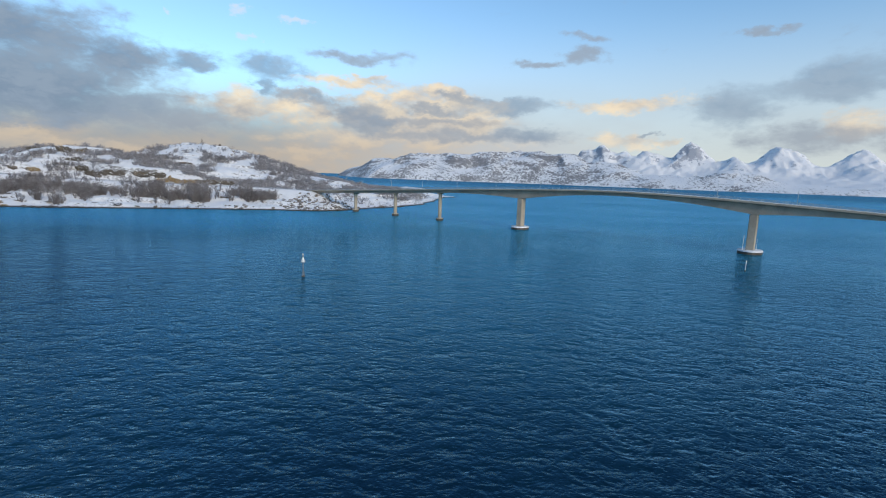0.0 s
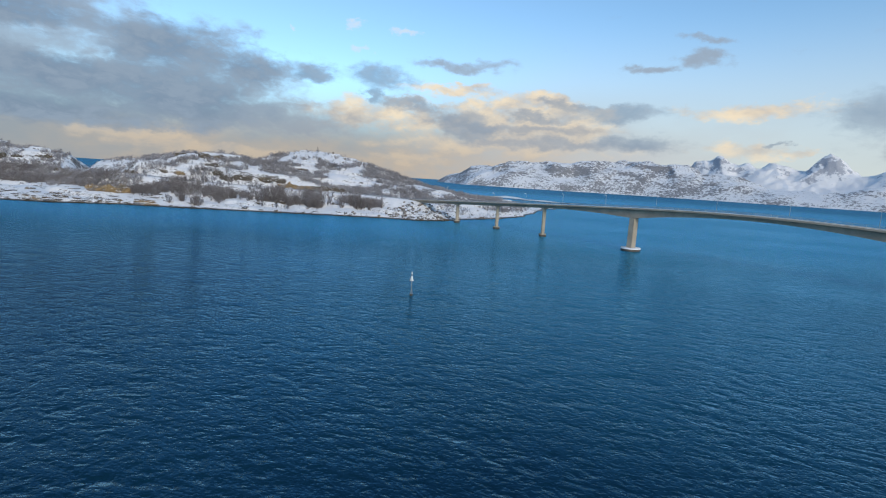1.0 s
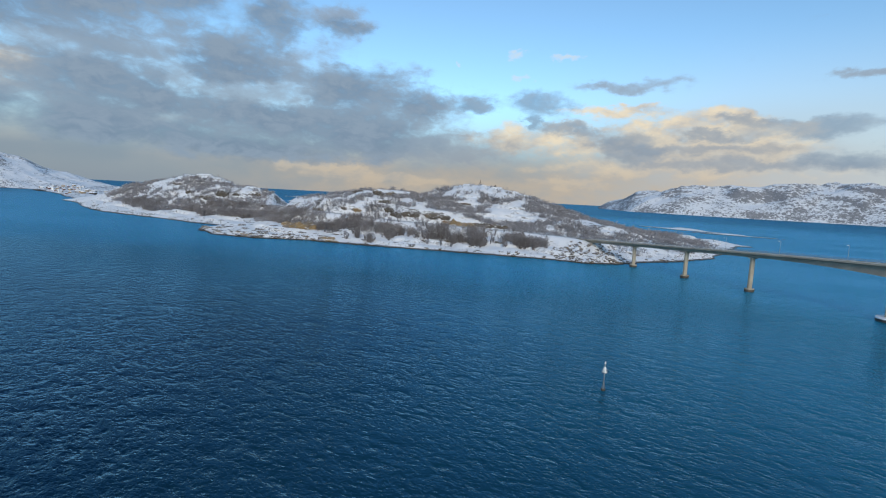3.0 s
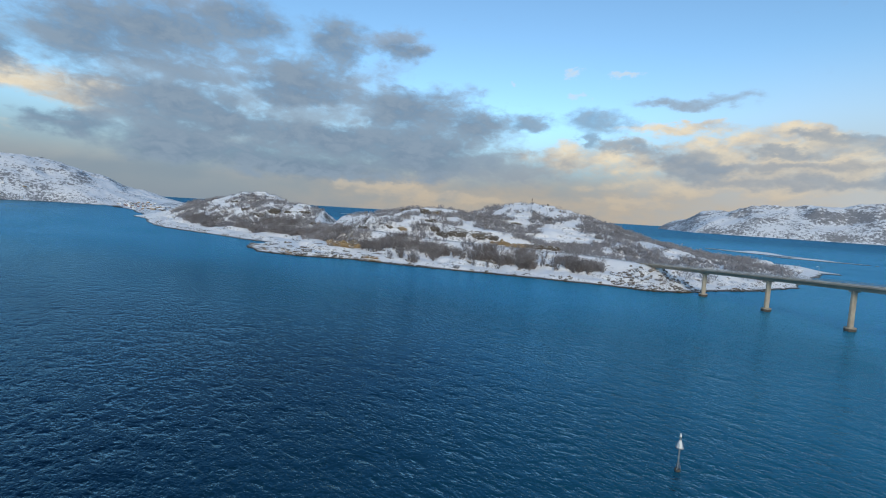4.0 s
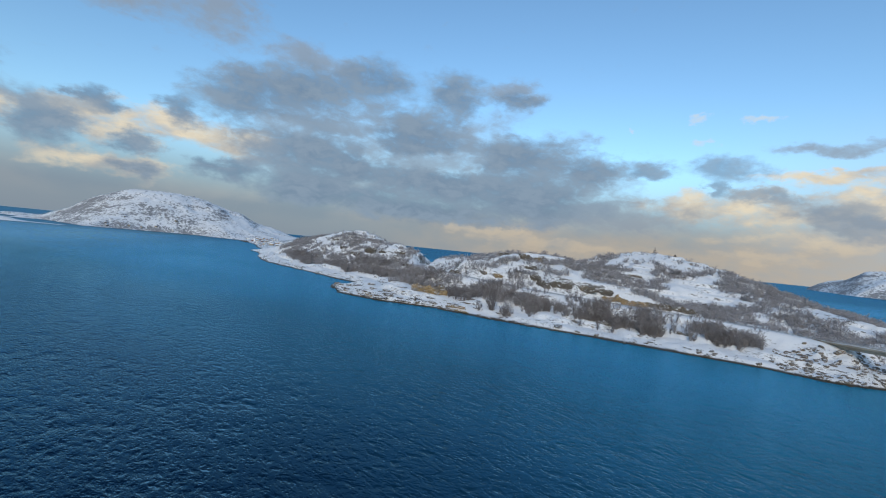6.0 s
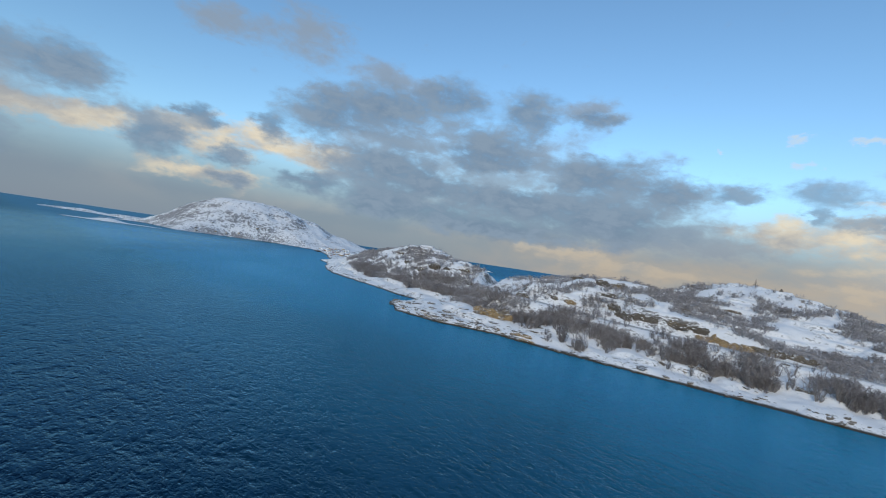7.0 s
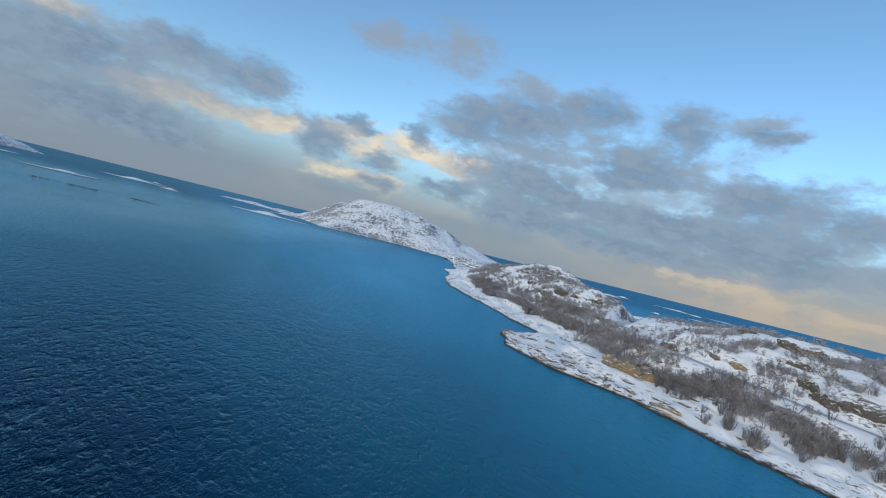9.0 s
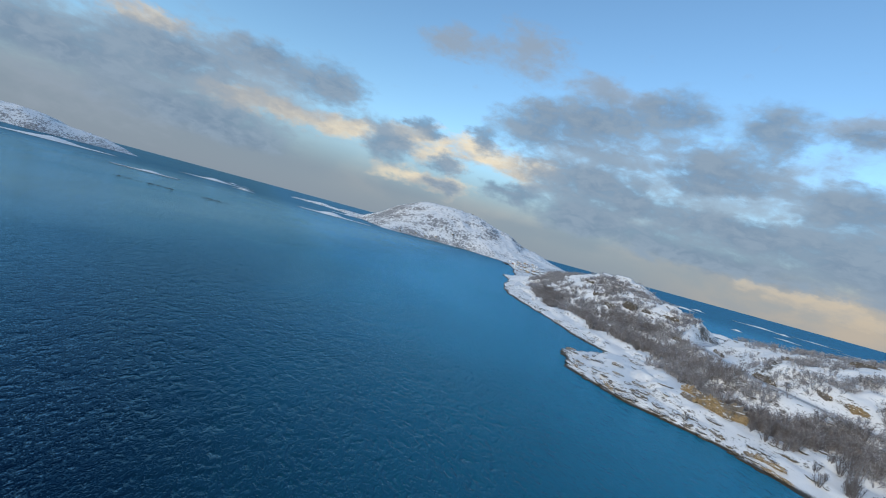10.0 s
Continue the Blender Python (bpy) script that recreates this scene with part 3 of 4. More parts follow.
PEAK_SHAPE = ([(800, 4450), (1300, 3900), (2000, 3250), (2700, 2600), (3200, 2650), (3300, 3300), (2300, 4200), (1400, 4650)],
              [(1330, 4380, 300, 170, 250), (1480, 4330, 395, 200, 270), (1620, 4200, 300, 170, 250), (1800, 4080, 270, 250, 260), (2080, 3930, 345, 260, 270), (2290, 3660, 200, 260, 280), (2610, 3590, 340, 230, 270), (2950, 3340, 360, 250, 270), (3160, 2950, 250, 300, 300)], 10.0, 130.0, 170.0, 6.0, 1.35, 190.0)
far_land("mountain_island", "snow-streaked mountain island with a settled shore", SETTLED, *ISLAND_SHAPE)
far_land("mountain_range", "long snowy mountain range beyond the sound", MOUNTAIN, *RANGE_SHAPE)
far_land("mountain_peaks", "steep snowy peaks behind a lower range", HAZY_PEAK, *PEAK_SHAPE)


def islet(label, x, y, long, wide, high, turn):
    """A low skerry: an uneven oval outline with a hump or two."""
    ring = []
    for k in range(14):
        a = math.tau * k / 14
        r = 0.75 + 0.5 * random.random()
        u, v = long * r * math.cos(a), wide * r * math.sin(a)
        c, s_ = math.cos(radians(turn)), math.sin(radians(turn))
        ring.append((x + c * u - s_ * v, y + s_ * u + c * v))
    return far_land("islet", label, ISLET, ring, [(x, y, high, long * 0.6, wide * 0.8), (x + 0.3 * long, y, high * 0.7, long * 0.3, wide)], max(2.0, wide / 9), high * 0.5, wide * 0.5)


for row in [(-1660, 45, 115, 40, 9, 82), (-2180, 85, 80, 22, 6, 100), (-2050, -420, 120, 40, 8, 100), (-1850, -265, 34, 20, 5, 80), (-1316, -344, 70, 24, 4, 110),
            (-1760, -800, 190, 55, 10, 125), (-2300, -420, 70, 12, 4, 110), (-60, 985, 95, 16, 4, -35), (-25, 640, 50, 20, 5, -20), (10, 905, 60, 8, 2.5, -10),
            (-700, 640, 30, 12, 4, 15), (-770, 700, 45, 16, 5, 25)]:
    islet("low snow-covered skerry in the sea", *row)
shoals = random.Random(31)
for _ in range(22):
    x, y = shoals.uniform(-1900, -650), shoals.uniform(760, 2000)
    long = shoals.uniform(14, 60) * (y / 1000)
    islet("low snow-covered skerry in the sea", x, y, long, long * shoals.uniform(0.2, 0.4), shoals.uniform(2.5, 6), shoals.uniform(0, 50))
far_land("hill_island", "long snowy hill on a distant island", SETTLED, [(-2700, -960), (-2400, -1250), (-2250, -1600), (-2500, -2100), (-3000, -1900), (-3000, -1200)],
         [(-2640, -1130, 52, 200, 220), (-2560, -1400, 85, 250, 280), (-2500, -1750, 120, 300, 300)], 14.0, 16.0, 90.0)

# ---------------------------------------------------------------- bridge

START, END = Vector((-100, 366, 0)), Vector((120, 183, 0))
ALONG = (END - START).normalized()
ACROSS = Vector((-ALONG.y, ALONG.x, 0))
STATIONS = [49.6, 88.7, 126.5, 182.5, 288.0, 344.0]


def deck_z(s):
    return 22.2 - (0.051 if s < 232 else 0.063) * (math.sqrt((s - 232) ** 2 + 45**2) - 45)


def girder_depth(s):
    if s < 126.5:
        return 1.9
    near = min(abs(s - 182.5), abs(s - 288.0))
    return 1.9 + 2.9 * max(0.0, 1 - near / 52) ** 2


def at_bridge(s, w, z):
    return START + ALONG * s + ACROSS * w + Vector((0, 0, z))


def swept(name, profile, parent, material, s0, s1, step, label=""):
    """A body along the bridge, from a profile of (across, up) that may change with the station."""
    bm = bmesh.new()
    last = None
    n = max(1, round((s1 - s0) / step))
    for i in range(n + 1):
        s = s0 + (s1 - s0) * i / n
        ring = [bm.verts.new(at_bridge(s, w, deck_z(s) + up)) for w, up in profile(s)]
        if last:
            for a in range(len(ring)):
                b = (a + 1) % len(ring)
                bm.faces.new((last[a], last[b], ring[b], ring[a]))
        else:
            bm.faces.new(ring)
        last = ring
    bm.faces.new(last[::-1])
    return part(name, bm, material, parent, label)


bridge = tagged(new("bridge"), "long grey concrete box-girder bridge on slender piers", "bridge")
LENGTH = 372.0
swept("girder", lambda s: [(-4.0, -0.25), (-4.0, -0.02), (4.0, -0.02), (4.0, -0.25), (2.3, -0.62), (2.1, -girder_depth(s)), (-2.1, -girder_depth(s)), (-2.3, -0.62)], bridge, CONCRETE, 0, LENGTH, 4)
swept("roadway", lambda s: [(-3.5, 0.0), (-3.5, 0.05), (3.5, 0.05), (3.5, 0.0)], bridge, FRESH_SNOW, 0, LENGTH, 8, "snow-dusted roadway")
for side in (-1, 1):
    swept("kerb", lambda s, k=side: [(k * 4.05, -0.35), (k * 4.05, 0.38), (k * 3.62, 0.38), (k * 3.62, -0.35)], bridge, CONCRETE, 0, LENGTH, 8)
    swept("snow_ridge", lambda s, k=side: [(k * 4.0, 0.384), (k * 3.95, 0.47), (k * 3.7, 0.47), (k * 3.66, 0.384)], bridge, FRESH_SNOW, 0, LENGTH, 4, "snow lying on the kerb")
for n, s in enumerate(STATIONS):
    base = START + ALONG * s
    m = Matrix.Translation(base) @ Matrix.Rotation(math.atan2(ALONG.y, ALONG.x), 4, "Z")
    top = deck_z(s) - girder_depth(s) + 0.15
    large = s > 150
    bm = bmesh.new()
    w, d = (1.45, 2.0) if large else (0.6, 1.2)
    box(bm, -w, -d, 1.2, w, d, top, 0.25, m)
    pier = part("pier", bm, CONCRETE, bridge)
    bm = bmesh.new()
    r = 5.6 if large else 2.5
    cone(bm, 0, 0, -3, 1.0 if large else 1.1, r, r * 0.98, 20 if large else 12, m @ Matrix.Diagonal((0.8, 1.0, 1, 1)))
    part("footing", bm, DARK_CONCRETE, bridge, "dark wet concrete footing")
    bm = bmesh.new()
    cone(bm, 0, 0, 1.0 if large else 1.1, 1.55 if large else 1.5, r * 1.02, r * 0.98, 20 if large else 12, m @ Matrix.Diagonal((0.8, 1.0, 1, 1)))
    part("footing_cap", bm, FRESH_SNOW if large else CONCRETE, bridge, "snow-covered footing cap" if large else "")

# railings, lamps and fittings of the bridge
bm = bmesh.new()
box(bm, -0.035, -0.035, 0.0, 0.035, 0.035, 1.05)
post_mesh = bpy.data.meshes.new("rail_post")
bm.to_mesh(post_mesh)
bm.free()
post_mesh.materials.append(STEEL)
for side in (-1, 1):
    for up in (0.45, 0.75, 1.05):
        swept("rail", lambda s, k=side, u=up: [(k * 3.84 - 0.03, 0.38 + u - 0.03), (k * 3.84 - 0.03, 0.38 + u + 0.03), (k * 3.84 + 0.03, 0.38 + u + 0.03), (k * 3.84 + 0.03, 0.38 + u - 0.03)], bridge, STEEL, 0, LENGTH, 6, "galvanised steel rail")
    for n in range(93):
        s = 2 + 4 * n
        ob = new("rail_post", post_mesh)
        ob.parent, ob.location = bridge, at_bridge(s, side * 3.84, deck_z(s) + 0.36)

# joints where the girder was cast in sections, and bearings on the slim piers
for s in (0.6, 234.3, 371.2):
    swept("expansion_joint", lambda q: [(-3.6, 0.052), (-3.6, 0.075), (3.6, 0.075), (3.6, 0.052)], bridge, STEEL, s, s + 0.35, 1, "steel expansion joint")
for s in STATIONS[:3]:
    m = Matrix.Translation(START + ALONG * s) @ Matrix.Rotation(math.atan2(ALONG.y, ALONG.x), 4, "Z")
    top = deck_z(s) - 1.9
    bm = bmesh.new()
    box(bm, -0.95, -2.1, top - 0.75, 0.95, 2.1, top - 0.12, 0.1, m)
    part("pier_head", bm, CONCRETE, bridge)
    bm = bmesh.new()
    for w in (-1.4, 1.4):
        box(bm, -0.35, w - 0.35, top - 0.14, 0.35, w + 0.35, top + 0.03, 0.0, m)
    part("bearing", bm, STEEL, bridge, "steel bearing pads")

bm = bmesh.new()
m = Matrix.Translation(START) @ Matrix.Rotation(math.atan2(ALONG.y, ALONG.x), 4, "Z")
box(bm, -5.0, -4.3, 3.0, 0.3, 4.3, deck_z(0) - 1.95, 0.15, m)
box(bm, -5.0, -4.4, deck_z(0) - 2.4, -0.3, 4.4, deck_z(0) + 0.3, 0.1, m)
for k in (-1, 1):
    box(bm, -9.0, k * 4.2 - 0.35, 5.0, -0.2, k * 4.2 + 0.35, deck_z(0) - 0.1, 0.1, m)
part("abutment", bm, RUSTY, bridge, "rust-stained concrete abutment")


def street_lamp():
    lamp_ = tagged(new("street_lamp"), "slim galvanised street lamp on the bridge edge", "street lamp", "lamps along the bridge")
    bm = bmesh.new()
    cone(bm, 0, 0, 0, 6.2, 0.10, 0.05, 8)
    part("pole", bm, STEEL, lamp_)
    bm = bmesh.new()
    cone(bm, 0, 0, 0, 0.25, 0.2, 0.16, 8)
    part("foot", bm, STEEL, lamp_)
    bm = bmesh.new()
    box(bm, -0.04, -0.04, 6.05, 1.1, 0.04, 6.15)
    part("arm", bm, STEEL, lamp_)
    bm = bmesh.new()
    box(bm, 0.9, -0.16, 5.98, 1.65, 0.16, 6.14, 0.04)
    part("lamp_head", bm, WHITE_PAINT, lamp_, "pale lamp head")
    return lamp_


first = street_lamp()
facing = math.degrees(math.atan2(-ACROSS.y, -ACROSS.x))
for n in range(13):
    s = 26 + 27.5 * n
    p = at_bridge(s, 3.84, deck_z(s) + 0.38)
    if n == 0:
        first.matrix_basis = pose(p.x, p.y, p.z, 0, 0, facing)
    else:
        copy_thing(first, pose(p.x, p.y, p.z, 0, 0, facing))

# marker posts on the footing of the main pier
p = START + ALONG * 288.0 - ACROSS * 3.9
for k, dx in enumerate((-2.2, 2.4)):
    mark = tagged(new("marker_post"), "thin white marker post with a lamp on the pier footing", "marker post", "markers on the footing")
    bm = bmesh.new()
    cone(bm, 0, 0, 0, 5.5 - k, 0.09, 0.07, 8)
    part("post", bm, WHITE_PAINT, mark)
    bm = bmesh.new()
    cone(bm, 0, 0, 5.45 - k, 5.95 - k, 0.2, 0.14, 8)
    part("lantern", bm, STEEL, mark)
    mark.matrix_basis = pose(p.x + ALONG.x * dx, p.y + ALONG.y * dx, 1.5)

# ---------------------------------------------------------------- the beacon in the sound


def sea_beacon(x, y):
    b = tagged(new("beacon"), "small white lantern beacon on a slim steel pile", "beacon")
    bm = bmesh.new()
    # the foot is coloured dark in place of its reflection in the water
    cone(bm, 0, 0, -3, 0.35, 0.5, 0.42, 14)
    part("foot", bm, DARK_CONCRETE, b, "dark foot toned like its reflection")
    bm = bmesh.new()
    cone(bm, 0, 0, 0.35, 3.8, 0.13, 0.11, 12)
    part("pile", bm, STEEL, b)
    for k in range(3):
        a = math.tau * k / 3 + 0.4
        bm = bmesh.new()
        m = look((0.42 * math.cos(a), 0.42 * math.sin(a), 0.3), (0.1 * math.cos(a), 0.1 * math.sin(a), 1.6)) @ pose(0, 0, 0, 180, 0, 0)
        cone(bm, 0, 0, 0, 1.35, 0.05, 0.04, 6, m)
        part("brace", bm, STEEL, b)
    bm = bmesh.new()
    cone(bm, 0, 0, 3.75, 3.87, 0.62, 0.62, 16)
    part("platform", bm, STEEL, b)
    bm = bmesh.new()
    cone(bm, 0, 0, 3.87, 5.0, 0.50, 0.20, 14)
    part("lantern_house", bm, WHITE_PAINT, b, "white painted lantern house")
    for k in range(8):
        a = math.tau * k / 8
        bm = bmesh.new()
        cone(bm, 0.58 * math.cos(a), 0.58 * math.sin(a), 3.87, 4.6, 0.02, 0.02, 5)
        part("guard_post", bm, STEEL, b)
    bm = bmesh.new()
    cone(bm, 0, 0, 5.0, 5.6, 0.15, 0.15, 12)
    part("light", bm, STEEL, b)
    bm = bmesh.new()
    cone(bm, 0, 0, 5.6, 6.2, 0.19, 0.03, 12)
    part("cap", bm, WHITE_PAINT, b)
    b.matrix_basis = pose(x, y, 0)
    return b


sea_beacon(-39.2, 113.0)

buoy = tagged(new("spar_buoy"), "slim white spar buoy standing in the sea", "buoy")
bm = bmesh.new()
cone(bm, 0, 0, -1.5, 0.3, 0.28, 0.24, 10)
part("float", bm, DARK_CONCRETE, buoy, "dark floating body")
bm = bmesh.new()
cone(bm, 0, 0, 0.3, 3.0, 0.11, 0.09, 10)
part("pole", bm, WHITE_PAINT, buoy)
bm = bmesh.new()
cone(bm, 0, 0, 3.0, 3.4, 0.16, 0.05, 10)
part("top_mark", bm, STEEL, buoy)
buoy.matrix_basis = pose(92.7, 140.6, 0)

# ---------------------------------------------------------------- road on the island


def ribbon(name, w0, w1, lift, thick, material, parent=None, label=""):
    """A band along the road between two distances from its middle."""
    bm = bmesh.new()
    pts = []
    for (ax, ay, az), (bx, by, bz) in zip(ROAD, ROAD[1:]):
        for k in range(6):
            f_ = k / 6
            pts.append(Vector((ax + (bx - ax) * f_, ay + (by - ay) * f_, az + (bz - az) * f_)))
    pts.append(Vector(ROAD[-1]))
    for _ in range(3):
        pts = [pts[0]] + [(a + b * 2 + c) / 4 for a, b, c in zip(pts, pts[1:], pts[2:])] + [pts[-1]]
    last = None
    for i, p in enumerate(pts):
        d = (pts[min(i + 1, len(pts) - 1)] - pts[max(i - 1, 0)]).normalized()
        side = Vector((-d.y, d.x, 0)).normalized()
        ring = [bm.verts.new(p + side * w + Vector((0, 0, u))) for w, u in ((w0, lift - thick), (w0, lift), (w1, lift), (w1, lift - thick))]
        if last:
            for a in range(4):
                b = (a + 1) % 4
                bm.faces.new((last[a], last[b], ring[b], ring[a]))
        else:
            bm.faces.new(ring)
        last = ring
    bm.faces.new(last[::-1])
    return part(name, bm, material, parent, label), pts


road, road_pts = ribbon("road", -3.0, 3.0, 0.18, 0.5, ROAD_SNOW)
tagged(road, "narrow snow-packed road along the island", "road", kind="structure")
guard = tagged(new("guard_rail"), "galvanised steel guard rail beside the road", "guard rail")
ribbon("rail_band", 3.45, 3.55, 0.95, 0.32, STEEL, guard)
bm = bmesh.new()
box(bm, -0.06, -0.06, -0.3, 0.06, 0.06, 0.9)
guard_post = bpy.data.meshes.new("guard_post")
bm.to_mesh(guard_post)
bm.free()
guard_post.materials.append(STEEL)
for i in range(1, len(road_pts) - 1):
    d = (road_pts[i + 1] - road_pts[i - 1]).normalized()
    ob = new("guard_post", guard_post)
    ob.parent, ob.location = guard, road_pts[i] + Vector((-d.y, d.x, 0)) * 3.6

# ---------------------------------------------------------------- rocks


def rock_mesh(name, seed, material, flat=0.7, fine_=2):
    rnd = random.Random(seed)
    bm = bmesh.new()
    bmesh.ops.create_icosphere(bm, subdivisions=fine_, radius=1.0)
    off = Vector((rnd.uniform(0, 50), rnd.uniform(0, 50), rnd.uniform(0, 50)))
    for v in bm.verts:
        n1 = noise.noise(v.co * 0.9 + off)
        n2 = noise.noise(v.co * 2.3 + off)
        v.co *= 1 + 0.42 * n1 + 0.2 * n2
        for axis in range(3):
            v.co[axis] = round(v.co[axis] / 0.34) * 0.34 * 0.55 + v.co[axis] * 0.45
        v.co.z *= flat
    me = bpy.data.meshes.new(name)
    bm.to_mesh(me)
    bm.free()
    me.materials.append(material)
    return me


def patches(x, y, size, cut, soft=0.08):
    return np.clip((fbm(x / size + 3.7, y / size + 8.1, 4) - cut) / soft, 0, 1)


stones = [rock_mesh("boulder", k, BOULDER) for k in range(6)]
rnd = random.Random(5)
made = 0
while made < 190:
    x, y = rnd.uniform(-118, -66), rnd.uniform(322, 372)
    z = float(ground_at(x, y))
    if z < 0.1 or z > 10.5 or (x + 92) ** 2 / 26**2 + (y - 344) ** 2 / 24**2 > 1:
        continue
    ob = new("boulder", rnd.choice(stones))
    size = rnd.uniform(0.5, 1.3)
    ob.location, ob.scale = (x, y, z + 0.1), (size * rnd.uniform(0.8, 1.4), size, size * rnd.uniform(0.6, 1.0))
    ob.rotation_euler, ob.parent = (rnd.uniform(-0.5, 0.5), rnd.uniform(-0.5, 0.5), rnd.uniform(0, 6)), island
    made += 1
made = 0
while made < 110:
    k = rnd.randrange(9, 20)
    f_ = rnd.random()
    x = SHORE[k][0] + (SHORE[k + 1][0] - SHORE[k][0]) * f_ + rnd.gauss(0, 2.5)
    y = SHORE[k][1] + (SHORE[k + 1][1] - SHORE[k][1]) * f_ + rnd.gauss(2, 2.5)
    z = float(ground_at(x, y))
    if z < -0.4 or z > 3:
        continue
    ob = new("boulder", rnd.choice(stones))
    size = rnd.uniform(0.35, 1.5)
    ob.location, ob.scale = (x, y, z + 0.05), (size * rnd.uniform(0.9, 1.8), size, size * 0.7)
    ob.rotation_euler, ob.parent = (rnd.uniform(-0.4, 0.4), rnd.uniform(-0.4, 0.4), rnd.uniform(0, 6)), island
    made += 1



def rubble(name, label, places, low, tall, flat, material, seed):
    """Many ragged stones, too many to count, joined into one mesh."""
    rnd_ = random.Random(seed)
    verts, faces = [], []
    forms = [rock_mesh("form", 70 + k, material, flat, 1) for k in range(5)]
    shapes = []
    for me in forms:
        co = np.empty(len(me.vertices) * 3, np.float32)
        me.vertices.foreach_get("co", co)
        shapes.append((co.reshape(-1, 3), np.array([q.vertices[:] for q in me.polygons])))
        bpy.data.meshes.remove(me)
    total = 0
    for x, y, z in places:
        co, fc = shapes[rnd_.randrange(5)]
        size, a = low + (tall - low) * rnd_.random() ** 2.2, rnd_.uniform(-0.6, 0.9)
        c, s_ = math.cos(a), math.sin(a)
        turn_ = np.array([[c, -s_, 0], [s_, c, 0], [0, 0, 1]]) * size
        verts.append((co * (rnd_.uniform(1.2, 2.4), 1.0, 0.7)) @ turn_.T + (x, y, z + 0.1 * size))
        faces.append(fc + total)
        total += len(co)
    ob = new(name, mesh_from(name, np.concatenate(verts), np.concatenate(faces), material, False))
    return tagged(ob, label, "rocks", kind="stuff")


rs = np.random.RandomState(41)
x, y = rs.uniform(-720, -20, 60000), rs.uniform(240, 560, 60000)
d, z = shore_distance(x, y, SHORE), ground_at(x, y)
ok = (d > -0.5) & (d < 13) & (z > 0.15) & (rs.rand(60000) < 1.6 * np.exp(-d / 6) * patches(x, y, 20, 0.40, 0.12)) & ((x < -240) | (rs.rand(60000) < 0.35))
rubble("shore_rocks", "ragged dark shore rocks along the snowy waterline", np.stack([x, y, z], -1)[ok][:1500], 0.35, 1.2, 0.5, SHORE_ROCK, 42)
ok = (d > 14) & (road_line(x, y)[0] > 6) & (rs.rand(60000) < 0.10 * patches(x, y, 19, 0.5, 0.06)) & (y < 480)
rubble("hill_rocks", "brown rocks scattered through the snow on the hillside", np.stack([x, y, z], -1)[ok][:500], 0.5, 1.5, 0.6, SHORE_ROCK, 43)

ok = (d > 0.2) & (d < 20) & (x > -410) & (x < -205) & (y < 320) & (rs.rand(60000) < 1.3 * np.exp(-d / 5.5) * patches(x, y, 13, 0.42, 0.06))
rubble("shore_ledges", "flat dark rock plates showing through the snow", np.stack([x, y, z - 0.1], -1)[ok][:520], 0.4, 2.4, 0.42, SHORE_ROCK, 45)
ok = (d > 6) & (x > -412) & (x < -268) & (y < 318) & (road_line(x, y)[0] > 12) & (rs.rand(60000) < 0.5 * patches(x, y, 10, 0.50, 0.05))
rubble("knoll_rocks", "brown rocks breaking through the snow above the spit", np.stack([x, y, z - 0.15], -1)[ok][:170], 0.5, 2.2, 0.5, SHORE_ROCK, 46)

# a reef awash far out in the bay
y = np.concatenate([rs.uniform(-235, -150, 60), rs.uniform(-110, -62, 34)])
x = -930 + 7 * fbm(y / 22, y * 0 + 3, 3) + rs.randn(len(y)) * 0.8
rubble("reef", "dark weed-covered reef awash in the sea", np.stack([x, y, -0.35 + 0.2 * rs.rand(len(y))], -1), 0.8, 3.2, 0.4, WET_REEF, 44)


def crag(seed, material, body):
    """A ragged outcrop: several leaning slabs of layered rock."""
    rnd_ = random.Random(seed)
    for k in range(7):
        bm = bmesh.new()
        made_ = bmesh.ops.create_icosphere(bm, subdivisions=3, radius=1.0)["verts"]
        off = Vector((rnd_.uniform(0, 50), rnd_.uniform(0, 50), rnd_.uniform(0, 50)))
        big_ = rnd_.uniform(0.26, 0.50)
        place = Vector((-1.0 + 0.33 * k + rnd_.uniform(-0.1, 0.1), rnd_.uniform(-0.45, 0.45), rnd_.uniform(-0.1, 0.25)))
        tilt = Matrix.Rotation(rnd_.uniform(-0.35, 0.35), 3, "Y") @ Matrix.Rotation(rnd_.uniform(-0.4, 0.4), 3, "Z")
        for v in made_:
            v.co *= 1 + 0.7 * noise.noise(v.co * 1.3 + off) + 0.65 * noise.noise(v.co * 3.4 + off)
            v.co.z = 0.7 * round(v.co.z / 0.3) * 0.3 + 0.3 * v.co.z
            v.co = tilt @ Vector((v.co.x * big_ * 1.25, v.co.y * big_, v.co.z * big_ * rnd_.uniform(0.95, 1.05))) + place
        part("rock_slab", bm, material, body)


OCHRE_CRAGS = [(-304, 291, 15.0, 6.0, 8.0, 28), (-314, 296, 10.0, 5.0, 6.0, 35), (-322, 294, 10.0, 4.2, 5.0, 20), (-315, 285, 7.0, 3.0, 3.6, 5), (-271, 283, 10.0, 2.4, 2.0, 20), (-264, 282, 8.0, 2.2, 1.6, 12), (-331, 257, 9.0, 2.4, 1.8, -5),
               (-389, 266, 4.5, 2.4, 2.2, 60), (-194, 361, 13.0, 3.2, 5.6, 12), (-207, 360, 10.0, 3.0, 5.0, 4), (-352, 252, 6.0, 2.2, 1.5, 10), (-313, 350, 6.0, 2.6, 3.2, -10), (-300, 353, 8.0, 3.0, 3.6, 6)]
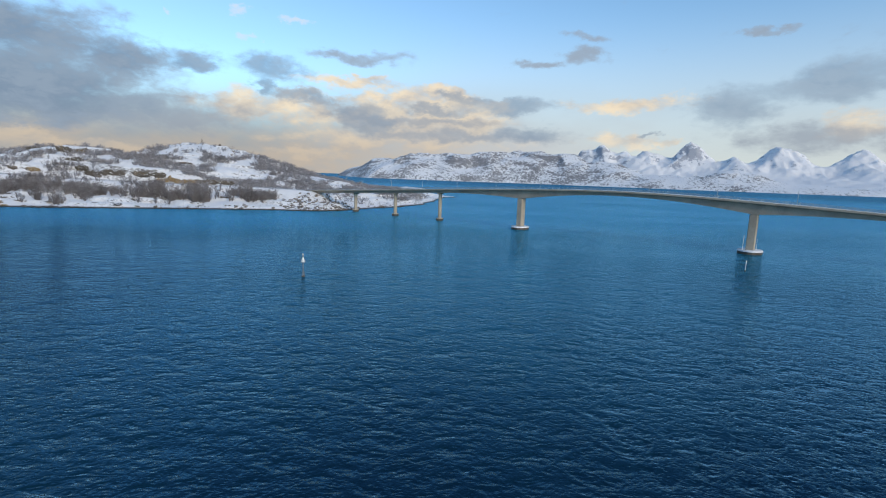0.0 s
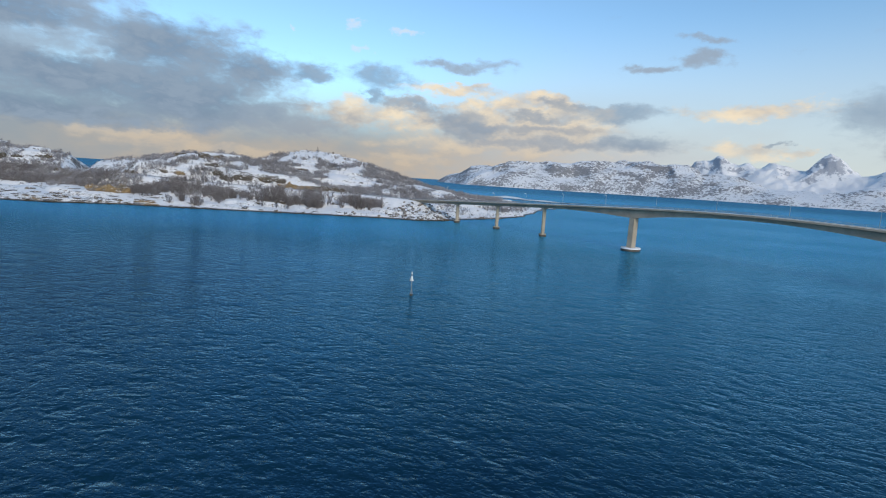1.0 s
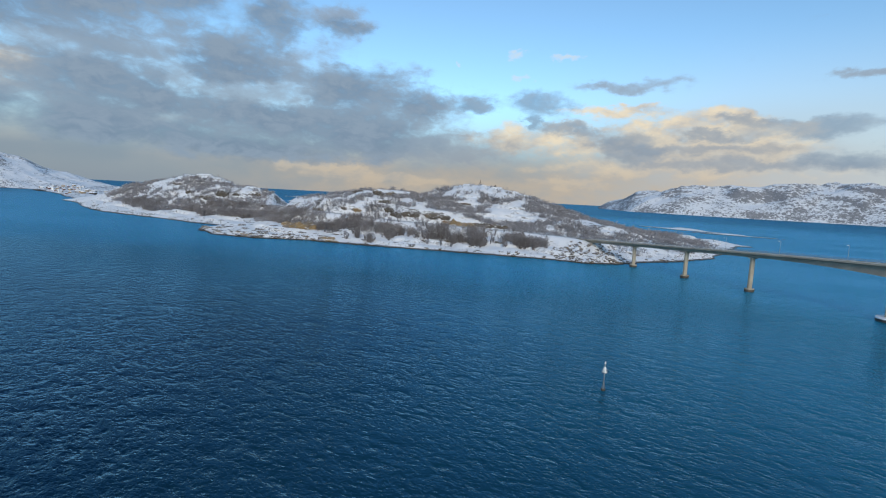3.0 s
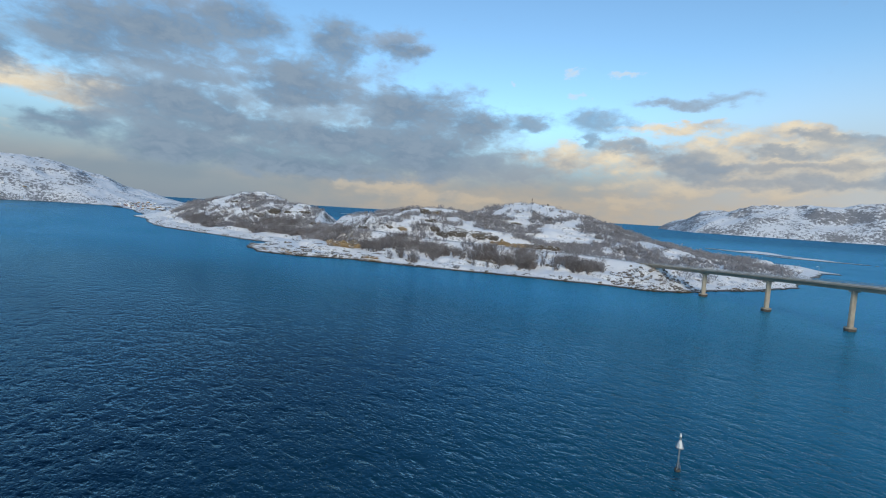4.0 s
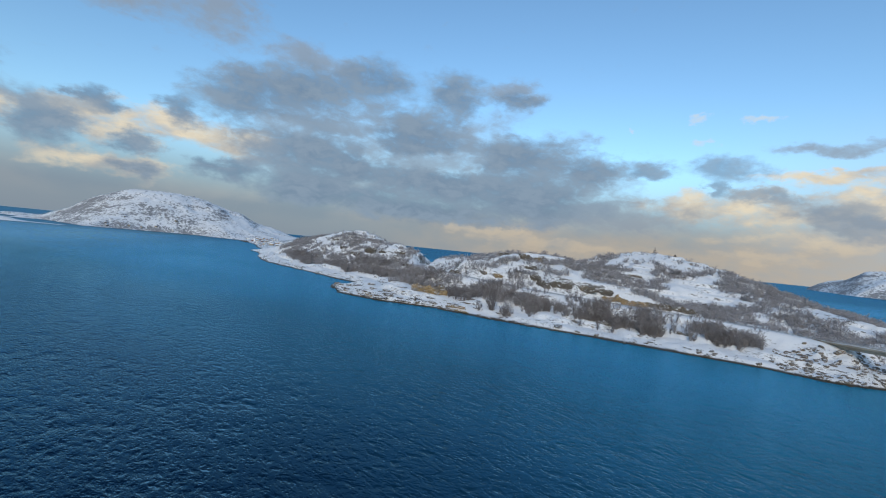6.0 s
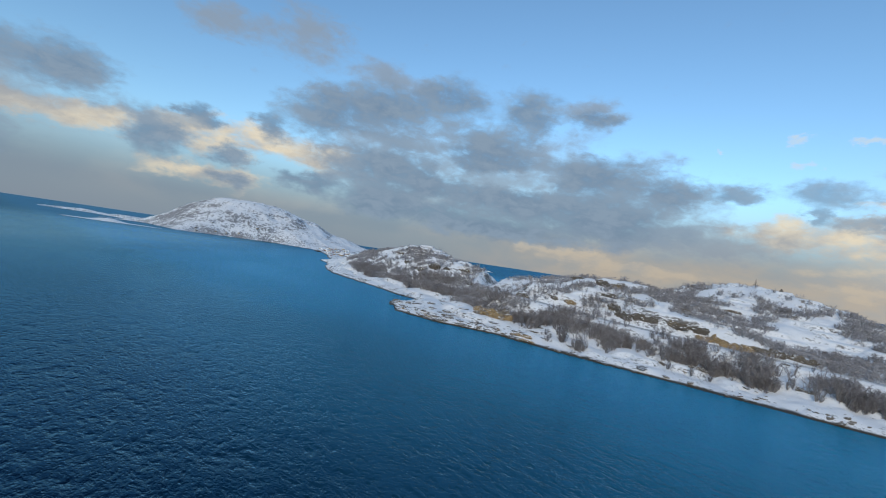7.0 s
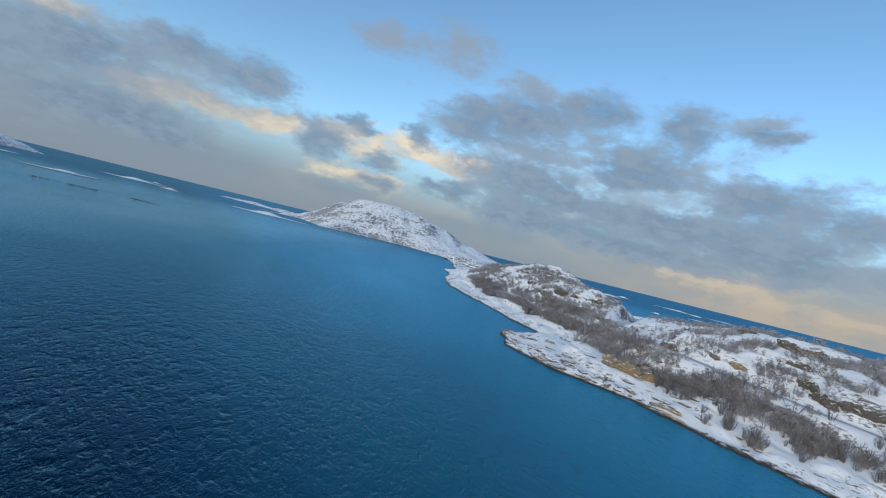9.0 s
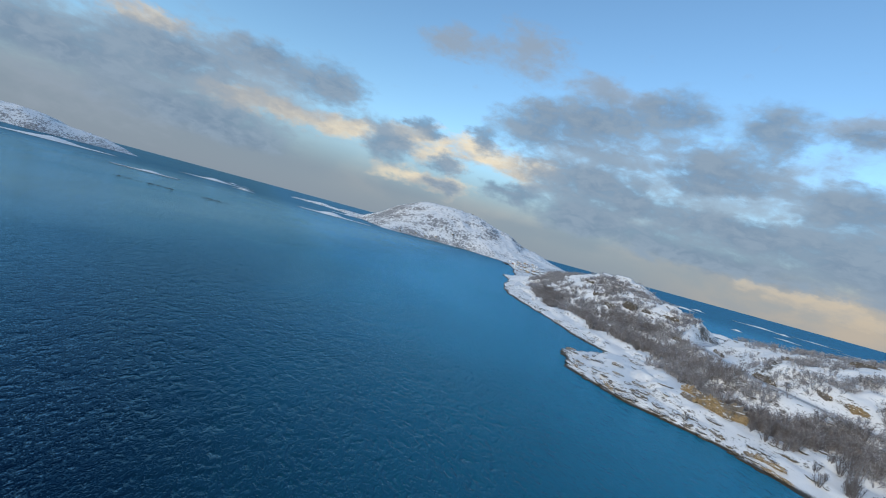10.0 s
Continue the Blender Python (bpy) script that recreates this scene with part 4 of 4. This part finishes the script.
LEDGES = [(-183, 366, 12.0, 3.0, 4.6, 14), (-170, 371, 11.0, 2.6, 4.0, 8), (-228, 360, 13.0, 3.2, 5.0, -6), (-216, 362, 9.0, 2.8, 4.4, 4), (-246, 357, 12.0, 3.2, 5.2, 10), (-259, 356, 12.0, 3.4, 5.4, -14), (-271, 362, 10.0, 3.0, 4.6, -20),
          (-548, 377, 16.0, 3.6, 5.5, -4), (-524, 381, 18.0, 3.6, 7.5, -4), (-503, 384, 10.0, 2.6, 4.0, 6), (-480, 391, 12.0, 3.0, 4.0, 14), (-336, 342, 10.0, 3.0, 4.4, 5), (-285, 374, 10.0, 2.8, 4.0, 6), (-245, 396, 9.0, 2.6, 4.2, 3), (-222, 420, 9.0, 2.6, 4.4, -5),
          (-340, 404, 10.0, 2.6, 4.2, 6), (-302, 388, 12.0, 3.0, 6.0, -6), (-292, 392, 10.0, 3.0, 5.0, 20), (-440, 372, 8.0, 2.6, 4.0, 12), (-590, 384, 10.0, 2.8, 4.4, 8), (-252, 472, 10.0, 2.4, 3.0, 6), (-366, 388, 11.0, 2.8, 4.0, 10), (-640, 400, 9.0, 3.0, 3.0, 15),
          (-300, 273, 6.0, 2.0, 1.6, -20), (-289, 279, 5.0, 2.0, 1.6, 14), (-398, 371, 10.0, 2.4, 3.0, -30), (-410, 378, 9.0, 2.4, 3.0, -25), (-208, 314, 8.0, 2.4, 2.0, 8), (-192, 322, 7.0, 2.2, 1.8, 8), (-153, 333, 5.0, 2.0, 1.6, 5), (-355, 275, 5.0, 2.2, 1.6, 25), (-343, 268, 5.0, 2.2, 1.5, 15), (-330, 272, 5.0, 2.0, 1.4, 20),
          (-372, 268, 6.0, 2.2, 1.4, 15), (-362, 258, 7.0, 2.2, 1.3, 12), (-318, 264, 7.0, 2.4, 1.5, 15)]
for n, (x, y, long, wide, high, turn) in enumerate(OCHRE_CRAGS + LEDGES):
    pale = n < len(OCHRE_CRAGS)
    ob = new("rock_outcrop")
    crag(40 + n, OCHRE if pale else LEDGE, ob)
    ob.matrix_basis = pose(x, y, float(ground_at(x, y)) + 0.10 * high, 0, 0, turn) @ Matrix.Diagonal((long * 0.46, wide * 0.66, high * 0.85, 1))
    tagged(ob, "weathered ochre rock outcrop above the snowy shore" if pale else "dark brown rock ledge breaking through the snow", "rock", "rock outcrops")

# a small dark shed on the hillside
shed = tagged(new("shed"), "small dark wooden shed half buried in snow", "shed")
bm = bmesh.new()
box(bm, -1.4, -1.2, -1.5, 1.4, 1.2, 1.8, 0.08)
part("wall", bm, DARK_WOOD, shed)
bm = bmesh.new()
box(bm, -1.7, -1.5, 1.8, 1.7, 1.5, 2.1, 0.1)
part("roof", bm, FRESH_SNOW, shed, "snow-covered flat roof")
shed.matrix_basis = pose(-183, 444, float(ground_at(-183, 444)), 0, 0, 25)

# ---------------------------------------------------------------- leafless shrubs and birches


def shrub_arrays(seed, high, stems, twigs, width):
    """Tapered stems and fine twigs of a leafless shrub, as two sets of triangles."""
    rs = np.random.RandomState(seed)
    wood, fine_ = [], []
    paths = []
    for _ in range(stems):
        a, lean = rs.rand() * 6.283, 0.08 + 0.62 * rs.rand()
        tip = np.array([math.cos(a) * lean, math.sin(a) * lean, 0.92 - 0.62 * lean**1.5 + 0.16 * (rs.rand() - 0.6)]) * high
        foot = np.array([math.cos(a), math.sin(a), 0]) * 0.12 * rs.rand() * high * 0.5 - np.array([0, 0, 0.25])
        bend = (foot + tip) / 2 + rs.randn(3) * 0.06 * high
        paths.append((foot, bend, tip))
        r0 = 0.022 * high + 0.01
        for (p, q, ra, rb) in ((foot, bend, r0, r0 * 0.65), (bend, tip, r0 * 0.65, r0 * 0.2)):
            corner = [np.array([math.cos(k * 2.094), math.sin(k * 2.094), 0]) for k in range(3)]
            for k in range(3):
                c, d = corner[k], corner[(k + 1) % 3]
                wood += [[p + c * ra, p + d * ra, q + d * rb], [p + c * ra, q + d * rb, q + c * rb]]
    for _ in range(twigs):
        foot, bend, tip = paths[rs.randint(stems)]
        f_ = 0.25 + 0.75 * rs.rand() ** 0.8
        root = foot * (1 - f_) ** 2 + bend * 2 * f_ * (1 - f_) + tip * f_**2
        a = rs.rand() * 6.283
        way_ = np.array([math.cos(a), math.sin(a), 0.15 + 0.8 * rs.rand()])
        way_ = way_ / np.linalg.norm(way_) * high * (0.14 + 0.20 * rs.rand()) * (1.25 - 0.5 * f_)
        side = np.cross(way_, rs.randn(3))
        side = side / (np.linalg.norm(side) + 1e-6) * width * (0.6 + 0.8 * rs.rand())
        fine_.append([root - side, root + side, root + way_])
        if rs.rand() < 0.6:
            mid_ = root + way_ * (0.3 + 0.4 * rs.rand())
            off_ = way_ * 0.45 + rs.randn(3) * 0.10 * high
            fine_.append([mid_ - side * 0.7, mid_ + side * 0.7, mid_ + off_])
    return np.array(wood), np.array(fine_)


def triangles(name, tris, material):
    flat = np.asarray(tris).reshape(-1, 3)
    me = bpy.data.meshes.new(name)
    n = len(flat)
    me.vertices.add(n)
    me.vertices.foreach_set("co", flat.astype(np.float32).ravel())
    me.loops.add(n)
    me.loops.foreach_set("vertex_index", np.arange(n, dtype=np.int32))
    me.polygons.add(n // 3)
    me.polygons.foreach_set("loop_start", np.arange(0, n, 3, dtype=np.int32))
    me.update(calc_edges=True)
    me.materials.append(material)
    return me


def scatter(count, x0, x1, y0, y1, chance, seed):
    """Places on the island's southern slopes that a chance, from 0 to 1, lets through."""
    rs = np.random.RandomState(seed)
    x, y = rs.uniform(x0, x1, count * 60), rs.uniform(y0, y1, count * 60)
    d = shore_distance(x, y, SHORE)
    off, _ = road_line(x, y)
    z = ground_at(x, y)
    for cx, cy, long, *_ in OCHRE_CRAGS + LEDGES:
        off = np.where((abs(x - cx) < long * 0.65) & (y < cy + 1) & (y > cy - 6), 0, off)
    seen = ground_at(x, y + 4) - ground_at(x, y - 4) > -1.0
    ok = seen & (d > 7) & (off > 5.0) & (rs.rand(len(x)) < chance(x, y, z, d))
    return np.stack([x, y, z], -1)[ok][:count]


# clumps of birch on the shore: middle, half length, half width, turn in degrees, how full
CLUMPS = [(-289, 316, 27, 14, 38, 1.0), (-259, 323, 22, 9, 12, 1.0), (-235, 324, 16, 11, 10, 0.95), (-205, 331, 9, 13, 0, 0.7), (-187, 335, 12, 12, 0, 0.9), (-169, 334, 10, 12, 0, 1.0),
          (-138, 344, 15, 12, -6, 1.2), (-118, 340, 3, 3, 0, 1.0), (-152, 338, 4, 4, 0, 0.5), (-433, 338, 24, 12, 20, 1.0), (-385, 331, 17, 7, 25, 0.55), (-347, 321, 16, 6, 10, 0.45), (-335, 303, 12, 4, 20, 0.3),
          (-476, 332, 20, 8, 5, 0.9), (-520, 336, 24, 8, 0, 0.9), (-570, 334, 26, 8, 0, 0.7), (-500, 362, 40, 9, 4, 0.6), (-625, 346, 30, 12, 0, 0.5), (-243, 299, 7, 2.5, 10, 0.4), (-256, 293, 6, 3, 20, 0.3)]


def clumped(x, y, rows, edge=0.35):
    """From 0 to 1: how deep a place lies within some turned ovals."""
    best = np.zeros(x.shape)
    for cx, cy, long, wide, turn, full in rows:
        c, s_ = math.cos(radians(turn)), math.sin(radians(turn))
        u, v = (x - cx) * c + (y - cy) * s_, (y - cy) * c - (x - cx) * s_
        r = np.hypot(u / long, v / wide) + 0.9 * (fbm(x / 9 + 2.2, y / 9, 3) - 0.45)
        best = np.maximum(best, full * np.clip((1.05 - r) / edge, 0, 1))
    return best


def front_wood(x, y, z, d):
    loose = 0.035 * np.clip((d - 12) / 6, 0, 1) * (d < 60) * (x > -300) * (x < -125)
    return np.clip(clumped(x, y, CLUMPS) ** 0.7 * patches(x, y, 7, 0.34, 0.12) + loose, 0, 1)


OPEN_SNOW = [(-258, 552, 64, 50, 0, 1.0), (-88, 455, 42, 13, -25, 1.0), (-316, 398, 28, 13, 0, 0.95), (-374, 404, 26, 10, 10, 0.9), (-700, 440, 56, 20, 0, 0.85), (-560, 400, 30, 8, 0, 0.8), (-252, 362, 18, 4, -5, 0.9), (-205, 367, 12, 4, -6, 0.9),
             (-395, 350, 14, 7, 20, 0.9), (-452, 405, 18, 24, 30, 0.95)]


def hill_scrub(x, y, z, d):
    south = np.clip((600 - y) / 60, 0, 1) * np.clip((d - 27) / 8, 0, 1) * (1 - (x > -172) * (d < 48))
    flank = np.exp(-(((x + 60) / 60) ** 2) - ((y - 470) / 70) ** 2)
    knolls = np.clip((fbm(x / 26 + 11, y / 17 - 5, 3, True) - 0.64) / 0.08, 0, 1)
    return np.clip(south + flank, 0, 1) * patches(x, y, 26, 0.37, 0.05) * (1 - 0.95 * clumped(x, y, OPEN_SNOW, 0.3)) * (1 - 0.8 * knolls)


kinds = [shrub_arrays(100 + k, 1.0, 8, 300, 0.0075) for k in range(6)]
wood_meshes = [triangles("trunk", w, BARK) for w, _ in kinds]
twig_meshes = [triangles("crown", t, TWIGS) for _, t in kinds]
near_wood = scatter(1900, -455, -60, 285, 420, front_wood, 11)
rs = np.random.RandomState(3)
order = np.argsort(near_wood[:, 1] - 0.2 * near_wood[:, 0])
near_wood = near_wood[order]
for n, (x, y, z) in enumerate(near_wood[:290]):
    high = 2.6 + 5.4 * rs.rand() ** 1.4
    tree_ = tagged(new("birch_shrub"), "leafless frosted birch shrub in the snow", "shrub", "shrubs on the shore")
    k = rs.randint(6)
    for name, meshes in (("trunk", wood_meshes), ("crown", twig_meshes)):
        ob = new(name, meshes[k])
        ob.parent = tree_
    tree_.matrix_basis = pose(x, y, z, 0, 0, rs.uniform(0, 360)) @ Matrix.Diagonal((high * rs.uniform(0.75, 1.1), high * rs.uniform(0.75, 1.1), high, 1))


def thicket(name, places, kinds_, low, tall, material, label, seed):
    """Many shrubs, too many to count, joined into one mesh."""
    rs_ = np.random.RandomState(seed)
    out = []
    for x, y, z in places:
        w, t = kinds_[rs_.randint(len(kinds_))]
        high, a = low + (tall - low) * rs_.rand() ** 1.4, rs_.uniform(0, 6.283)
        wide = high * rs_.uniform(0.75, 1.2) * (1.5 if tall < 6 else 1.0)
        turn_ = np.array([[math.cos(a) * wide, -math.sin(a) * wide, 0], [math.sin(a) * wide, math.cos(a) * wide, 0], [0, 0, high]])
        out.append(np.concatenate([w, t]) @ turn_.T + (x, y, z))
    ob = new(name, triangles(name, np.concatenate(out), material))
    return tagged(ob, label, "scrub", kind="stuff")


lean_kinds = [shrub_arrays(200 + k, 1.0, 5, 95, 0.013) for k in range(8)]
low_kinds = [shrub_arrays(300 + k, 1.0, 3, 40, 0.024) for k in range(10)]
far_wood = scatter(700, -740, -455, 315, 420, front_wood, 12)
thicket("birch_thicket", np.concatenate([near_wood[290:], far_wood]), lean_kinds, 2.6, 8.0, TWIGS, "dark leafless birch thicket on the snowy shore", 21)
hill_places = scatter(16500, -800, -10, 300, 640, hill_scrub, 13)
thicket("frosted_scrub", hill_places, low_kinds, 1.6, 5.2, FROSTED, "grey frosted scrub spread over the snowy hillside", 22)

# ---------------------------------------------------------------- things far off


def house(kind, wall, roof):
    """A small gabled house with a chimney, doors and windows; two sizes."""
    h = tagged(new("house"), f"small {('white', 'red', 'ochre', 'dark')[kind]} wooden house with a snowy roof", "house", "houses of the village")
    wide, long, high = ((7, 10, 5.2), (6, 8, 4.2), (7.5, 12, 5.6), (9, 16, 4.6))[kind]
    bm = bmesh.new()
    box(bm, -wide / 2, -long / 2, -1.5, wide / 2, long / 2, high)
    part("wall", bm, wall, h)
    bm = bmesh.new()
    top = high + wide * 0.38
    ends = []
    for y in (-long / 2 - 0.4, long / 2 + 0.4):
        ends.append([bm.verts.new(v) for v in ((-wide / 2 - 0.5, y, high - 0.25), (0, y, top), (wide / 2 + 0.5, y, high - 0.25), (wide / 2 + 0.5, y, high - 0.5), (0, y, top - 0.3), (-wide / 2 - 0.5, y, high - 0.5))])
    for a in range(6):
        b = (a + 1) % 6
        bm.faces.new((ends[0][a], ends[0][b], ends[1][b], ends[1][a]))
    bm.faces.new(ends[0][::-1])
    bm.faces.new(ends[1])
    for y in (-long / 2, long / 2):
        bm.faces.new([bm.verts.new(v) for v in ((-wide / 2, y, high), (wide / 2, y, high), (0, y, top - 0.3))])
    part("roof", bm, roof, h, "snow-covered roof")
    bm = bmesh.new()
    box(bm, -0.4, -0.6, top - 1.0, 0.4, 0.6, top + 0.9, 0.05)
    part("chimney", bm, DARK_CONCRETE, h)
    for x, y in ((-wide / 2 - 0.03, -long / 4), (-wide / 2 - 0.03, long / 4), (wide / 2 + 0.03, -long / 4), (wide / 2 + 0.03, long / 4)):
        bm = bmesh.new()
        box(bm, x - 0.05, y - 0.7, 1.2, x + 0.05, y + 0.7, 2.6)
        part("window", bm, WINDOW_GLASS, h, "dark window")
    return h


models = [house(0, WHITE_PAINT, FRESH_SNOW), house(1, RED_PAINT, FRESH_SNOW), house(2, OCHRE_PAINT, FRESH_SNOW), house(3, DARK_WOOD, FRESH_SNOW)]
mountain_z = bpy.data.objects["mountain_island"].data
coords = np.empty(len(mountain_z.vertices) * 3, np.float32)
mountain_z.vertices.foreach_get("co", coords)
coords = coords.reshape(-1, 3)
rnd = random.Random(9)
spots = []
while len(spots) < 62:
    f_ = rnd.random()
    a, b = ((-1050, 462), (-1345, 560)) if rnd.random() < 0.28 else (((-1340, 560), (-1600, 620)) if rnd.random() < 0.93 else ((-1790, 500), (-1770, 260)))
    x, y = a[0] + (b[0] - a[0]) * f_ - abs(rnd.gauss(8, 35)) * 0.4, a[1] + (b[1] - a[1]) * f_ + abs(rnd.gauss(12, 40))
    if a[0] < -1700:
        x, y = a[0] + (b[0] - a[0]) * f_ - 15 - abs(rnd.gauss(0, 40)), a[1] + (b[1] - a[1]) * f_
    if all((x - u) ** 2 + (y - v) ** 2 > 17**2 for u, v in spots):
        spots.append((x, y))
for n, (x, y) in enumerate(spots):
    near = coords[np.argmin((coords[:, 0] - x) ** 2 + (coords[:, 1] - y) ** 2)]
    m = pose(x, y, max(float(near[2]), 1.0) - 0.2, 0, 0, rnd.choice((20, 75, 110, 160)) + rnd.uniform(-12, 12)) @ Matrix.Diagonal((0.8, 0.8, 0.8, 1))
    kind = n if n < 4 else rnd.choice((0, 1, 2, 2, 3, 3))
    if n < 4:
        models[n].matrix_basis = m
    else:
        copy_thing(models[kind], m)

# survey marker on the hilltop
marker = tagged(new("survey_marker"), "wooden tripod survey marker on the snowy hilltop", "survey marker")
z = float(ground_at(-276, 562))
for k in range(4):
    a = math.tau * k / 4 + 0.5
    bm = bmesh.new()
    cone(bm, 0, 0, 0, 9.3, 0.16, 0.12, 6, look((2.9 * math.cos(a), 2.9 * math.sin(a), -0.4), (0, 0, 8.4)) @ pose(0, 0, 0, 180, 0, 0))
    part("leg", bm, DARK_WOOD, marker)
for up in (2.6, 5.0):
    bm = bmesh.new()
    r = 2.9 * (1 - up / 8.6)
    box(bm, -r, -0.1, up - 0.12, r, 0.1, up + 0.12)
    box(bm, -0.1, -r, up - 0.12, 0.1, r, up + 0.12)
    part("brace", bm, DARK_WOOD, marker)
bm = bmesh.new()
cone(bm, 0, 0, 7.6, 9.6, 0.25, 0.12, 8)
part("mast", bm, DARK_WOOD, marker)
marker.matrix_basis = pose(-276, 562, z - 0.2) @ Matrix.Diagonal((0.8, 0.8, 0.8, 1))

# cairn on the other hilltop
cairn = tagged(new("cairn"), "dark stone cairn on the snowy hilltop", "cairn")
rnd = random.Random(3)
for k in range(16):
    ob = new("stone", stones[k % 6])
    up, a = k // 6, k * 1.05
    ob.location = (math.cos(a) * (1.1 - 0.45 * up), math.sin(a) * (1.1 - 0.45 * up), 0.35 + 0.75 * up)
    ob.scale, ob.rotation_euler, ob.parent = (0.62, 0.55, 0.55), (rnd.random(), rnd.random(), rnd.uniform(0, 6)), cairn
cairn.matrix_basis = pose(-253, 556, float(ground_at(-253, 556)) - 0.1)

# hut and mast on the far summit
i = np.argmin((coords[:, 0] + 2156) ** 2 + (coords[:, 1] - 590) ** 2)
hut = tagged(new("summit_hut"), "small dark hut with a mast on the far summit", "hut")
bm = bmesh.new()
box(bm, -4, -3, -3, 4, 3, 4, 0.2)
part("wall", bm, DARK_WOOD, hut)
bm = bmesh.new()
box(bm, -4.6, -3.6, 4, 4.6, 3.6, 4.8, 0.2)
part("roof", bm, FRESH_SNOW, hut)
bm = bmesh.new()
cone(bm, 6, 0, -3, 13, 0.5, 0.2, 8)
part("mast", bm, STEEL, hut)
hut.matrix_basis = pose(*[float(v) for v in coords[i]])

# a quay on the far shore
quay = tagged(new("quay"), "low timber quay on piles at the far shore", "quay")
bm = bmesh.new()
box(bm, -45, -6, 1.6, 45, 6, 2.6, 0.1)
part("deck", bm, DARK_WOOD, quay)
for k in range(10):
    bm = bmesh.new()
    cone(bm, -40 + 9 * k, -5, -3, 1.6, 0.4, 0.4, 8)
    part("pile", bm, DARK_WOOD, quay)
quay.matrix_basis = pose(-1480, 572, 0, 0, 0, -12)
